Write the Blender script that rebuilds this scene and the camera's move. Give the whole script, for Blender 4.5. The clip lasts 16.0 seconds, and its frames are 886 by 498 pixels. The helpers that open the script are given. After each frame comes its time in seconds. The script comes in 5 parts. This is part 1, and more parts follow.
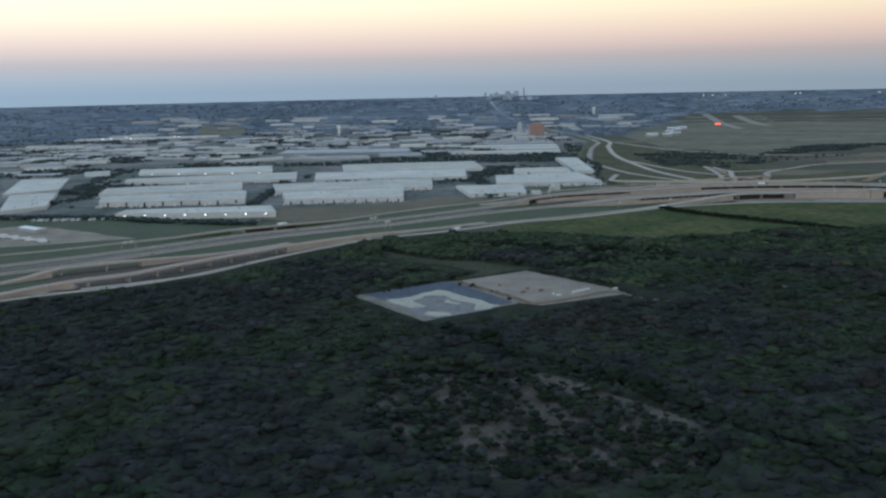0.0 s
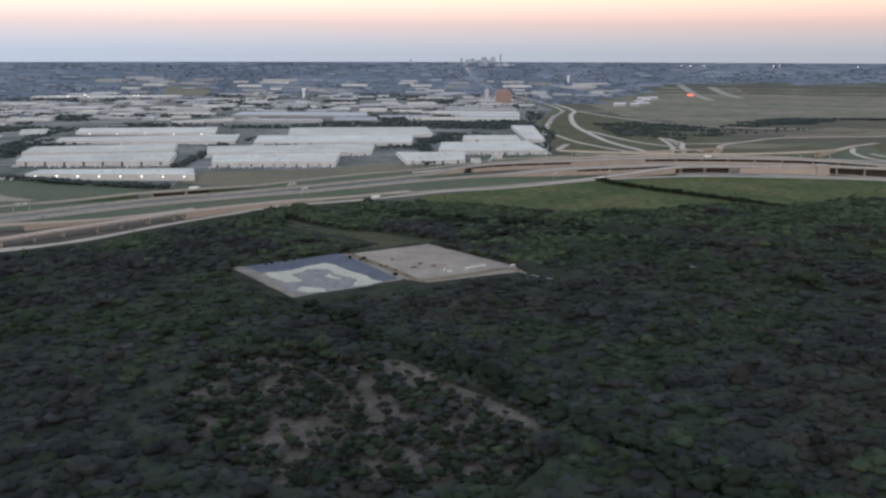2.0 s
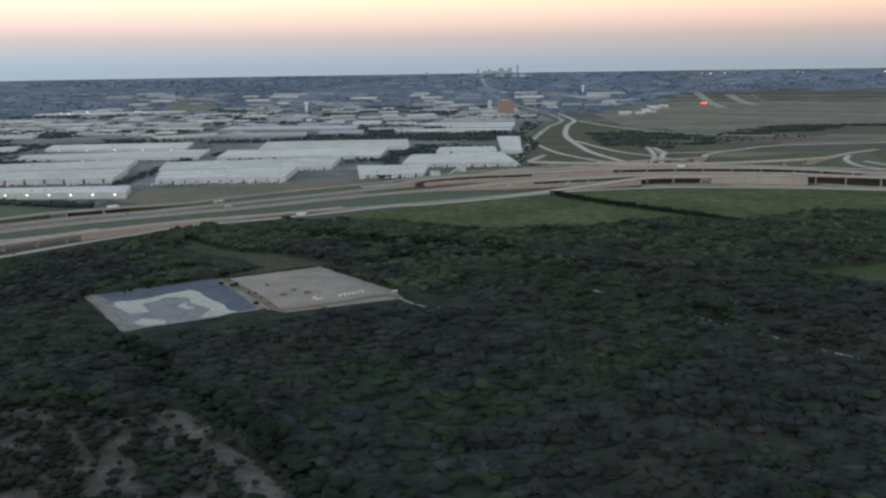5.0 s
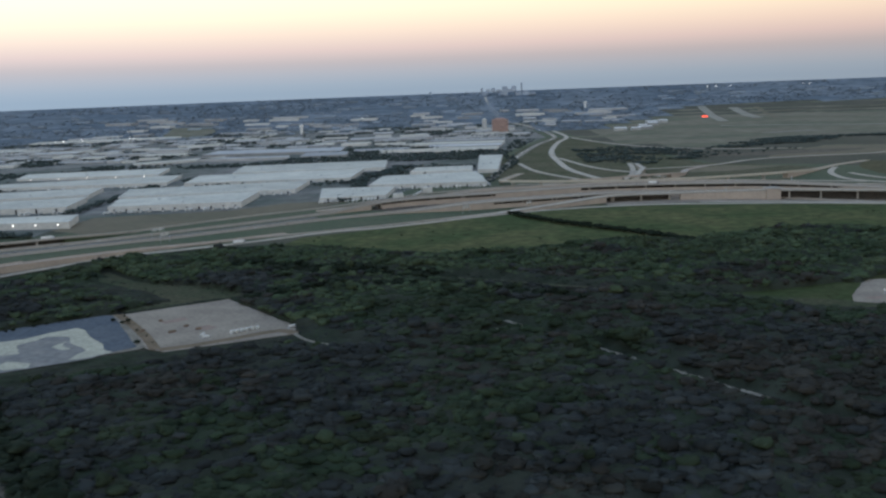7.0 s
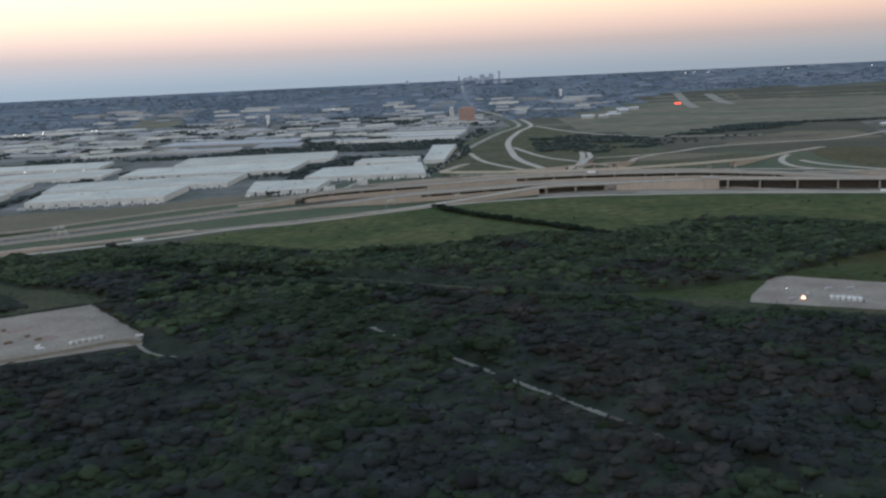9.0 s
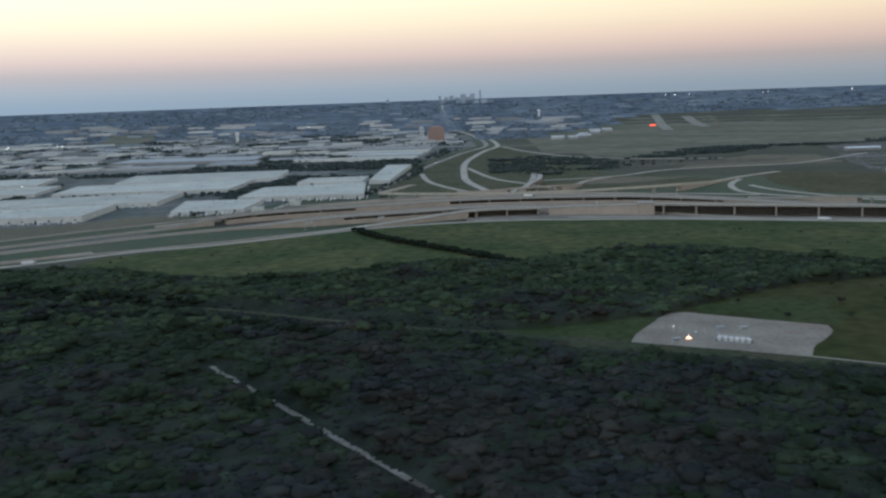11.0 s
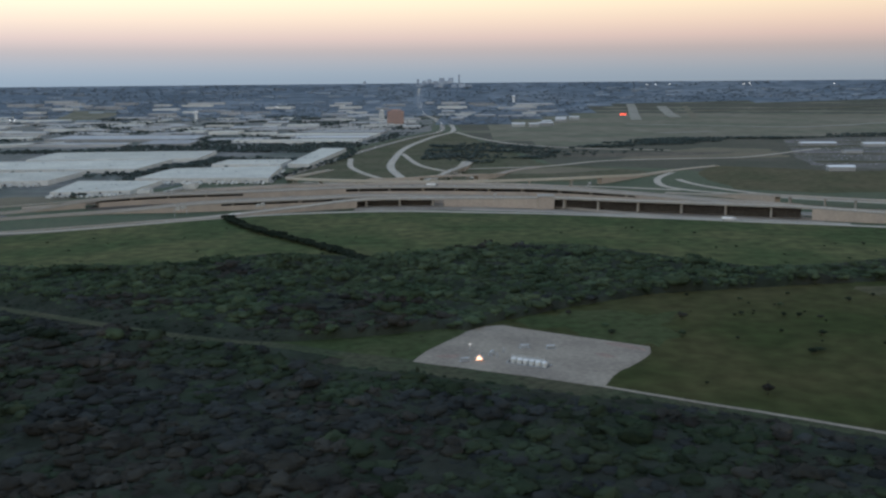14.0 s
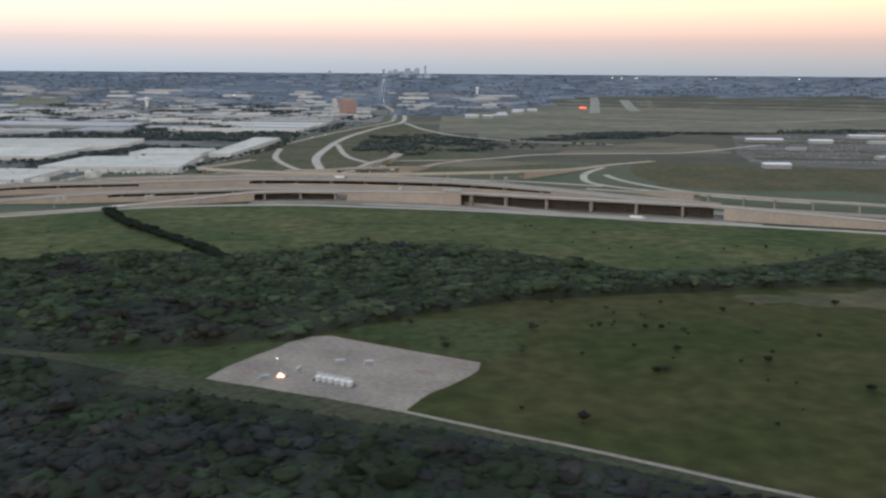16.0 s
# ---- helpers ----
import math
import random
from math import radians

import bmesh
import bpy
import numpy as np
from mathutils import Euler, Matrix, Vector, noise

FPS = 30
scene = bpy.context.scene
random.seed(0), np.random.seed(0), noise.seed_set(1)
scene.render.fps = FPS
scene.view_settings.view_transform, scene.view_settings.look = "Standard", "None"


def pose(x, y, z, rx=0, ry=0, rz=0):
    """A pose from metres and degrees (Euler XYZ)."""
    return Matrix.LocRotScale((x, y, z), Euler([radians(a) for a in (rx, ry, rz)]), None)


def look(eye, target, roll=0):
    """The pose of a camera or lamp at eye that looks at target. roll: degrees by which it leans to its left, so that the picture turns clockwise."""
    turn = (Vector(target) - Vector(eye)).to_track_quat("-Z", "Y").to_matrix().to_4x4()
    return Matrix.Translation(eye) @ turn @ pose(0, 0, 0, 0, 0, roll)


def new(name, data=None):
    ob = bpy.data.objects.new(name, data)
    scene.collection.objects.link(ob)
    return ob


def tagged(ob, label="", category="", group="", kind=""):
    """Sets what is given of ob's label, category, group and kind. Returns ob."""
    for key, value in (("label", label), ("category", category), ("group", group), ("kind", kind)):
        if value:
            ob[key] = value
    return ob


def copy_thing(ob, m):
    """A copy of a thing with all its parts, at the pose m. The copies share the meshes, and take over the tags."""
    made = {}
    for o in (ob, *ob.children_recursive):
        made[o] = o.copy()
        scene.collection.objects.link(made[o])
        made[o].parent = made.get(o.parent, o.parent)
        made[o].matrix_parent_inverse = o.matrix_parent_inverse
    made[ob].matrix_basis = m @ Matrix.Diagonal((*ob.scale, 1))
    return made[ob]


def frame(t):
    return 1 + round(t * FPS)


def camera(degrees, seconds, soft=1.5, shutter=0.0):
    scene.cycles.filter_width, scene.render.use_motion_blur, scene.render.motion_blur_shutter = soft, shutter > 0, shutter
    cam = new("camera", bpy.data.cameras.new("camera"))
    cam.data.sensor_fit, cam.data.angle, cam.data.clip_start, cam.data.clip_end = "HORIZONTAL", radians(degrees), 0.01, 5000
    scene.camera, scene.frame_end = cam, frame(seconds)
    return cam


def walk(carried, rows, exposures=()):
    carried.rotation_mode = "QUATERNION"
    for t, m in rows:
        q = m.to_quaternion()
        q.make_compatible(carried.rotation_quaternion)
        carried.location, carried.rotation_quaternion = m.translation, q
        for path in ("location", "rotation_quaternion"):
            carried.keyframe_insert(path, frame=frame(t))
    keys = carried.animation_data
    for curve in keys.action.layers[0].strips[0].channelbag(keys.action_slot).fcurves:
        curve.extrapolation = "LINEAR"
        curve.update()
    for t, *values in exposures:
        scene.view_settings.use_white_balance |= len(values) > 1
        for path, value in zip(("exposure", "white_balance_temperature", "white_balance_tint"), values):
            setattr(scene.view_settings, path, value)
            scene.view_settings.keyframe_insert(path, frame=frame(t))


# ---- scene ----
cam = camera(50.83, 16.0, soft=2.45, shutter=0.5)
# seconds, x, y, z, yaw, pitch, roll: a straight, steady descent past the woods
ROWS = [
    (0.0, -0.00, 0.00, 142.29, 0.170, -9.797, 1.205),
    (0.5, 16.17, 10.95, 141.00, -0.057, -10.126, 0.916),
    (1.0, 32.34, 21.89, 139.73, -0.467, -10.962, 0.415),
    (1.5, 48.50, 32.83, 138.48, -0.631, -11.567, 0.052),
    (2.0, 64.65, 43.76, 137.24, -0.508, -11.842, -0.129),
    (2.5, 80.80, 54.68, 136.01, -0.506, -12.021, -0.151),
    (3.0, 96.95, 65.60, 134.79, -0.489, -12.253, -0.116),
    (3.5, 113.08, 76.51, 133.59, 0.331, -11.326, 0.126),
    (4.0, 129.21, 87.41, 132.40, 0.995, -11.112, 0.043),
    (6.5, 209.71, 141.86, 126.69, 2.679, -10.410, 2.096),
    (7.0, 225.77, 152.73, 125.59, 2.678, -9.829, 2.198),
    (7.5, 241.82, 163.60, 124.51, 2.174, -11.398, 1.687),
    (8.0, 257.86, 174.47, 123.45, 2.131, -12.153, 1.446),
    (8.5, 273.88, 185.33, 122.41, 2.337, -11.373, 1.948),
    (9.0, 289.89, 196.19, 121.38, 2.104, -10.512, 2.672),
    (9.5, 305.88, 207.05, 120.37, 2.087, -9.814, 2.496),
    (10.0, 321.85, 217.90, 119.38, 1.884, -9.333, 2.396),
    (12.5, 401.44, 272.14, 114.71, 1.816, -9.626, 1.197),
    (13.0, 417.29, 282.98, 113.83, 1.835, -10.044, 0.879),
    (13.5, 433.13, 293.82, 112.98, 1.893, -10.308, 0.627),
    (14.0, 448.94, 304.66, 112.14, 1.705, -10.296, 0.511),
    (14.5, 464.72, 315.49, 111.33, 1.482, -10.138, 0.485),
    (15.0, 480.49, 326.33, 110.54, 1.623, -9.911, 0.449),
    (15.5, 496.22, 337.17, 109.76, 1.309, -10.434, 0.056),
    (16.0, 511.93, 348.01, 109.02, 0.487, -10.811, -0.405),
]
walk(cam, [(t, pose(x, y, z, 90 + pitch, roll, yaw)) for t, x, y, z, yaw, pitch, roll in ROWS],
     [(0, 0.2, 6200, 9), (0.5, 0.22, 6250, 8), (1, 0.44, 6900, 15), (1.5, 0.6, 7150, 18), (2, 0.70, 7200, 22), (3, 0.72, 7250, 24), (3.5, 0.44, 7000, 19), (4, 0.45, 6950, 16), (6.5, 0.25, 6600, 12), (7, 0.22, 6400, 12), (7.5, 0.40, 6900, 17), (8, 0.72, 7300, 21), (8.5, 0.52, 7000, 18), (9, 0.32, 6750, 14), (9.5, 0.29, 6500, 12), (10, 0.24, 6450, 11), (12.5, 0.03, 6200, 9), (13.5, 0.14, 6550, 13), (14, 0.16, 6550, 12), (14.5, 0.11, 6100, 7), (15, 0.06, 6150, 8), (15.2, 0.1, 6200, 8), (15.4, 0.29, 6550, 12), (15.6, 0.42, 7150, 18), (16, 0.64, 7350, 19)])

# ---------------------------------------------------------------- world and light
MID = (256.0, 174.0)          # middle of the flight line
FLAT, RIM, RIM_H = 3200.0, 4620.0, 96.0

world = bpy.data.worlds.new("dusk_sky")
scene.world = world
world.use_nodes = True
wn, wl = world.node_tree.nodes, world.node_tree.links
wn.clear()
w_out, w_bg = wn.new("ShaderNodeOutputWorld"), wn.new("ShaderNodeBackground")
w_tc, w_sep, w_ramp = wn.new("ShaderNodeTexCoord"), wn.new("ShaderNodeSeparateXYZ"), wn.new("ShaderNodeValToRGB")
wl.new(w_tc.outputs["Generated"], w_sep.inputs[0])
wl.new(w_sep.outputs["Z"], w_ramp.inputs[0])
# the dusk arch is bluer to the west of the view and greyer to the east
w_map, w_tint, w_mul = wn.new("ShaderNodeMapRange"), wn.new("ShaderNodeMix"), wn.new("ShaderNodeMix")
w_tint.data_type = w_mul.data_type = "RGBA"
w_mul.blend_type, w_mul.inputs[0].default_value = "MULTIPLY", 1.0
w_map.inputs[1].default_value, w_map.inputs[2].default_value = -.45, .45
wl.new(w_sep.outputs["X"], w_map.inputs[0])
wl.new(w_map.outputs[0], w_tint.inputs[0])
w_tint.inputs[6].default_value, w_tint.inputs[7].default_value = (1.02, 1.08, 1.12, 1), (.89, .86, .83, 1)
wl.new(w_ramp.outputs[0], w_mul.inputs[6])
wl.new(w_tint.outputs[2], w_mul.inputs[7])
wl.new(w_mul.outputs[2], w_bg.inputs[0])
wl.new(w_bg.outputs[0], w_out.inputs[0])
w_bg.inputs[1].default_value = 1.0
SKY = [(0.0, (.28, .35, .425)), (.008, (.315, .375, .44)), (.018, (.385, .405, .445)), (.030, (.48, .43, .43)), (.043, (.69, .54, .49)),
       (.058, (.86, .68, .55)), (.076, (.99, .84, .62)), (.10, (1.06, .97, .71)), (.22, (.72, .80, .77)), (.5, (.40, .53, .69)), (1.0, (.29, .43, .66))]
ramp = w_ramp.color_ramp
while len(ramp.elements) < len(SKY):
    ramp.elements.new(1.0)
for el, (p, c) in zip(ramp.elements, SKY):
    el.position, el.color = p, (*c, 1)

glow = new("afterglow_sun", bpy.data.lights.new("afterglow_sun", "SUN"))
glow.data.energy, glow.data.angle, glow.data.color = 0.4, radians(50), (1.0, 0.92, 0.85)
glow.matrix_world = look((0, 0, 300), (60, 170, 260))


# ---------------------------------------------------------------- materials
def mat(name, base, base2=None, scale=0.1, rough=0.85, detail=5.0, fine=None, fine_amt=0.25, bump=0.0, island=0.0, metal=0.0, emit=0.0, rand=0.0, contrast=0.35, spec=0.3, tone=False, lumps=0.0):
    """Two colours mixed by a large noise, a fine grain over it, and optional bump and variation by piece, by object and by tree."""
    m = bpy.data.materials.new(name)
    m.use_nodes = True
    n, l = m.node_tree.nodes, m.node_tree.links
    b = n["Principled BSDF"]
    b.inputs["Roughness"].default_value, b.inputs["Metallic"].default_value = rough, metal
    b.inputs["Specular IOR Level"].default_value = spec
    base2 = base2 or tuple(0.75 * c for c in base)
    geo = n.new("ShaderNodeNewGeometry")
    big = n.new("ShaderNodeTexNoise")
    big.inputs["Scale"].default_value, big.inputs["Detail"].default_value = scale, detail
    l.new(geo.outputs["Position"], big.inputs["Vector"])
    mr = n.new("ShaderNodeMapRange")
    mr.inputs[1].default_value, mr.inputs[2].default_value = 0.5 - contrast / 2, 0.5 + contrast / 2
    l.new(big.outputs[0], mr.inputs[0])
    mix = n.new("ShaderNodeMix")
    mix.data_type = "RGBA"
    l.new(mr.outputs[0], mix.inputs[0])
    mix.inputs[6].default_value, mix.inputs[7].default_value = (*base, 1), (*base2, 1)
    out = mix.outputs[2]
    grain = n.new("ShaderNodeTexNoise")
    grain.inputs["Scale"].default_value, grain.inputs["Detail"].default_value = fine or scale * 9, 3
    l.new(geo.outputs["Position"], grain.inputs["Vector"])
    val = n.new("ShaderNodeMapRange")
    val.inputs[1].default_value, val.inputs[2].default_value = 0.25, 0.75
    val.inputs[3].default_value, val.inputs[4].default_value = 1 - fine_amt, 1 + fine_amt
    l.new(grain.outputs[0], val.inputs[0])
    factor = val.outputs[0]
    for amt, node, sock in ((island, geo, "Random Per Island"), (rand, None, "Random")):
        if amt:
            node = node or n.new("ShaderNodeObjectInfo")
            r = n.new("ShaderNodeMapRange")
            r.inputs[3].default_value, r.inputs[4].default_value = 1 - amt, 1 + amt
            l.new(node.outputs[sock], r.inputs[0])
            mul = n.new("ShaderNodeMath")
            mul.operation = "MULTIPLY"
            l.new(factor, mul.inputs[0]), l.new(r.outputs[0], mul.inputs[1])
            factor = mul.outputs[0]
    if tone:
        at = n.new("ShaderNodeAttribute")
        at.attribute_name = "tone"
        mul = n.new("ShaderNodeMath")
        mul.operation = "MULTIPLY"
        l.new(factor, mul.inputs[0]), l.new(at.outputs["Fac"], mul.inputs[1])
        factor = mul.outputs[0]
    hsv = n.new("ShaderNodeVectorMath")
    hsv.operation = "SCALE"
    l.new(out, hsv.inputs[0]), l.new(factor, hsv.inputs["Scale"])
    l.new(hsv.outputs[0], b.inputs["Base Color"])
    if bump:
        bp = n.new("ShaderNodeBump")
        bp.inputs["Strength"].default_value, bp.inputs["Distance"].default_value = 0.6, bump
        relief = grain
        if lumps:
            relief = n.new("ShaderNodeTexNoise")
            relief.inputs["Scale"].default_value, relief.inputs["Detail"].default_value = lumps, 3
            l.new(geo.outputs["Position"], relief.inputs["Vector"])
        l.new(relief.outputs[0], bp.inputs["Height"]), l.new(bp.outputs[0], b.inputs["Normal"])
    if emit:
        b.inputs["Emission Color"].default_value, b.inputs["Emission Strength"].default_value = (*base, 1), emit
    return m


M_GROUND = mat("scrub_ground", (.036, .042, .024), (.060, .056, .038), .012, fine=.15, fine_amt=.35, contrast=.25)
M_FLOOR = mat("woodland_floor", (.040, .039, .028), (.052, .048, .036), .05, fine=.5, spec=.02)
M_FIELD = mat("green_pasture", (.043, .066, .024), (.083, .090, .038), .014, fine=.1, fine_amt=.5, contrast=.27, spec=.05)
M_MEADOW = mat("dry_meadow", (.037, .049, .017), (.064, .060, .026), .012, fine=.11, fine_amt=.32, contrast=.26, spec=.03)
M_VERGE = mat("mown_verge", (.042, .068, .033), (.068, .080, .044), .02, fine=.2, fine_amt=.25)
M_LOOP = mat("olive_loop_grass", (.072, .080, .046), (.108, .100, .066), .018, fine=.12, fine_amt=.35, contrast=.27, spec=.03)
M_BROWN = mat("dry_grass", (.150, .120, .078), (.100, .092, .056), .012, fine=.1, fine_amt=.2)
M_BARE = mat("bare_soil", (.145, .120, .098), (.075, .066, .048), .05, fine=.3, fine_amt=.35, spec=.1)
M_AIR = mat("airfield_grass", (.135, .138, .098), (.19, .172, .130), .0045, fine=.03, fine_amt=.28, contrast=.2, spec=.03)
M_GRAVEL = mat("caliche_gravel", (.315, .270, .218), (.245, .208, .172), .045, fine=.5, fine_amt=.2, contrast=.26, spec=.03)
M_DIRT = mat("pale_dirt", (.27, .245, .205), (.18, .16, .13), .09, fine=.6, fine_amt=.3, spec=.03)
M_LINER = mat("blue_pond_liner", (.092, .108, .130), (.125, .138, .155), .06, rough=.9, fine=.4, fine_amt=.2, spec=.02)
M_SALT = mat("pale_silt", (.46, .44, .345), (.38, .365, .30), .12, fine=.8, fine_amt=.25, spec=.05)
M_MUD = mat("grey_wet_mud", (.185, .185, .185), (.245, .235, .22), .08, rough=.9, fine=.3, fine_amt=.22, spec=.03)
M_CONC = mat("road_concrete", (.48, .42, .345), (.39, .345, .29), .03, fine=.4, fine_amt=.14, spec=.05)
M_ASPH = mat("worn_asphalt", (.115, .115, .115), (.15, .148, .142), .03, fine=.4, fine_amt=.14, spec=.1)
M_TAN = mat("tan_concrete", (.43, .36, .30), (.36, .305, .26), .05, fine=.5, fine_amt=.12, spec=.1)
M_PIER = mat("pale_concrete", (.36, .33, .29), (.30, .28, .25), .1, fine=.8, fine_amt=.1, spec=.1)
M_LINE = mat("road_paint", (.7, .7, .66), None, .2, fine_amt=.1)
M_ROOF = mat("white_roof_membrane", (.58, .56, .49), (.46, .45, .40), .022, fine=.2, fine_amt=.16, rand=.10, spec=.03)
M_WALL = mat("pale_tilt_up_wall", (.60, .595, .57), (.51, .51, .49), .06, fine=.5, fine_amt=.16, rand=.1, spec=.05)
M_ROOF2 = mat("grey_roof", (.47, .475, .475), (.36, .37, .38), .02, fine=.2, fine_amt=.1, rand=.32)
M_WALL2 = mat("dull_wall", (.38, .38, .375), (.30, .305, .305), .05, fine=.4, fine_amt=.1, rand=.3)
M_DARK = mat("dark_opening", (.03, .032, .036), (.05, .05, .05), .3, rough=.6)
M_STEEL = mat("galvanised_steel", (.45, .46, .47), (.36, .37, .38), .3, rough=.5, metal=.5, fine_amt=.1)
M_TANK = mat("pale_tank_paint", (.66, .66, .63), (.56, .56, .53), .4, rough=.5, fine_amt=.1)
M_BRICK = mat("orange_brick", (.45, .30, .255), (.39, .25, .21), .05, fine=.5, fine_amt=.12)
M_WHITE = mat("white_paint", (.78, .78, .77), (.68, .68, .67), .2, rough=.5, fine_amt=.06)
# soil whose colour is darkened to stand for shade under the decks
M_SHADE_SOIL = mat("shade_darkened_soil", (.090, .080, .068), (.120, .104, .088), .1, fine=.5, spec=.05)
M_BRUSH = mat("dry_brush_soil", (.066, .060, .045), (.132, .110, .093), .06, detail=4, fine=.5, fine_amt=.35, contrast=.3, spec=.03)
M_BERM = mat("brown_earth_bank", (.20, .15, .105), (.155, .12, .082), .1, fine=.6, fine_amt=.25, spec=.03)
M_STRIP = mat("weathered_runway", (.30, .28, .235), (.24, .225, .185), .01, fine=.1, fine_amt=.2, spec=.05)
M_GLASS = mat("dark_window_glass", (.05, .06, .075), (.07, .08, .09), .2, rough=.15, spec=.6)
# skyline facades and windows are paled and blued to stand for haze
M_TOWER = mat("haze_tinted_facade", (.37, .42, .49), (.41, .46, .52), .02, fine=.1, fine_amt=.1, rand=.18, spec=.05)
M_HAZE = mat("haze_tinted_window", (.29, .34, .41), (.33, .38, .45), .05, rough=.5, spec=.05)
M_CARS = mat("car_paint", (.45, .45, .46), (.40, .40, .42), .2, rough=.35, rand=.8, fine_amt=.05)
M_TYRE = mat("tyre_rubber", (.03, .03, .03), None, 1.0)
M_LEAF = mat("green_foliage", (.023, .036, .021), (.035, .045, .028), .03, fine=.075, fine_amt=.42, island=.05, contrast=.4, spec=.02, tone=True, bump=.8, lumps=.9)
M_TWIG = mat("bare_grey_twigs", (.034, .037, .036), (.028, .032, .031), .03, fine=.075, fine_amt=.42, island=.05, contrast=.4, spec=.02, tone=True, bump=.8, lumps=.9)
M_DLEAF = mat("dark_foliage", (.014, .021, .014), (.022, .029, .020), .04, fine=.35, fine_amt=.3, island=.05, contrast=.3, spec=.02, tone=True)
# far foliage and plain: distance haze is mixed into their blue base colours
M_FARLEAF = mat("haze_tinted_far_foliage", (.138, .171, .203), (.162, .193, .222), .006, fine=.05, fine_amt=.2, island=.1, spec=.05, tone=True)
M_FAR = mat("haze_tinted_plain", (.105, .134, .164), (.160, .186, .212), .0035, detail=8, fine=.014, fine_amt=.35, contrast=.25, spec=.05)
M_URBAN = mat("urban_ground", (.062, .078, .066), (.165, .160, .150), .008, detail=8, fine=.05, fine_amt=.45, contrast=.2)
# leaf colour for trees past the highway, with some haze mixed in
M_MIDLEAF = mat("haze_tinted_dark_foliage", (.040, .056, .054), (.056, .070, .064), .02, fine=.3, fine_amt=.3, island=.1, spec=.05, tone=True)
M_RAMP = mat("warm_ramp_concrete", (.44, .365, .31), (.37, .31, .265), .03, fine=.4, fine_amt=.14, spec=.1)
M_ROUGH = mat("rough_olive_grass", (.075, .076, .042), (.105, .092, .055), .015, fine=.1, fine_amt=.35, contrast=.26, spec=.03)
M_MAIN = mat("grey_lane_concrete", (.44, .395, .34), (.36, .325, .285), .03, fine=.4, fine_amt=.14, spec=.05)
M_BROWNTWIG = mat("bare_brown_twigs", (.037, .035, .031), (.032, .032, .027), .03, fine=.075, fine_amt=.42, island=.05, contrast=.4, spec=.02, tone=True, bump=.8, lumps=.9)
M_CREAM = mat("cream_concrete", (.50, .45, .37), (.43, .39, .32), .08, fine=.6, fine_amt=.12, spec=.1)
# dark brown that stands for shade below decks and at the tank feet
M_SHADE = mat("painted_shade", (.075, .068, .062), (.060, .055, .050), .08, fine=.5, fine_amt=.25, spec=.03)
M_FRESH = mat("fresh_green_foliage", (.036, .056, .032), (.054, .069, .040), .03, fine=.075, fine_amt=.42, island=.05, contrast=.4, spec=.02, tone=True, bump=.8, lumps=.9)
M_THICKET = mat("twig_tangle", (.028, .038, .025), (.037, .040, .032), .03, fine=.075, fine_amt=.4, contrast=.35, spec=.02, bump=1.4, lumps=.55)
M_LANE = mat("rank_lane_grass", (.048, .060, .034), (.072, .070, .044), .03, fine=.3, fine_amt=.4, contrast=.26, spec=.03)
M_DAMP = mat("damp_meadow_grass", (.042, .060, .024), (.060, .070, .032), .03, fine=.2, fine_amt=.35, contrast=.3, spec=.03)
M_SCUFF = mat("reddish_scuffed_gravel", (.30, .215, .175), (.25, .195, .165), .3, fine=.8, fine_amt=.25, spec=.03)
M_SHOULDER = mat("grey_shoulder", (.23, .215, .195), (.19, .18, .165), .05, fine=.4, fine_amt=.2, spec=.05)
M_WORN = mat("worn_lane_concrete", (.33, .30, .265), (.28, .26, .235), .05, fine=.4, fine_amt=.2, spec=.05)
M_RUST = mat("rusty_timber", (.235, .165, .13), (.18, .125, .10), .8, fine_amt=.2)
M_LOT = mat("worn_lot_surface", (.17, .155, .15), (.10, .10, .078), .012, fine=.1, fine_amt=.3, contrast=.22, spec=.05)
M_BARK = mat("bark", (.07, .055, .042), None, 1.5)
M_RED = mat("red_sign_light", (1.0, .10, .05), (1.0, .14, .06), .5, emit=1.9, fine_amt=.02)
M_LAMP = mat("lamp_white", (1.0, .97, .9), (1.0, .97, .9), .5, emit=2.0, fine_amt=.02)
M_FLARE = mat("flare_orange", (1.0, .62, .42), (1.0, .5, .28), 1.5, emit=2.2, fine_amt=.02)


# ---------------------------------------------------------------- geometry helpers
def gz(x, y):
    """Height of the land: level near the flight line, rising slowly to a distant rim."""
    d = math.hypot(x - MID[0], y - MID[1])
    if d <= FLAT:
        return 0.0
    u = min(1.0, (d - FLAT) / (RIM - FLAT))
    return RIM_H * (0.45 * u + 0.55 * u * u)


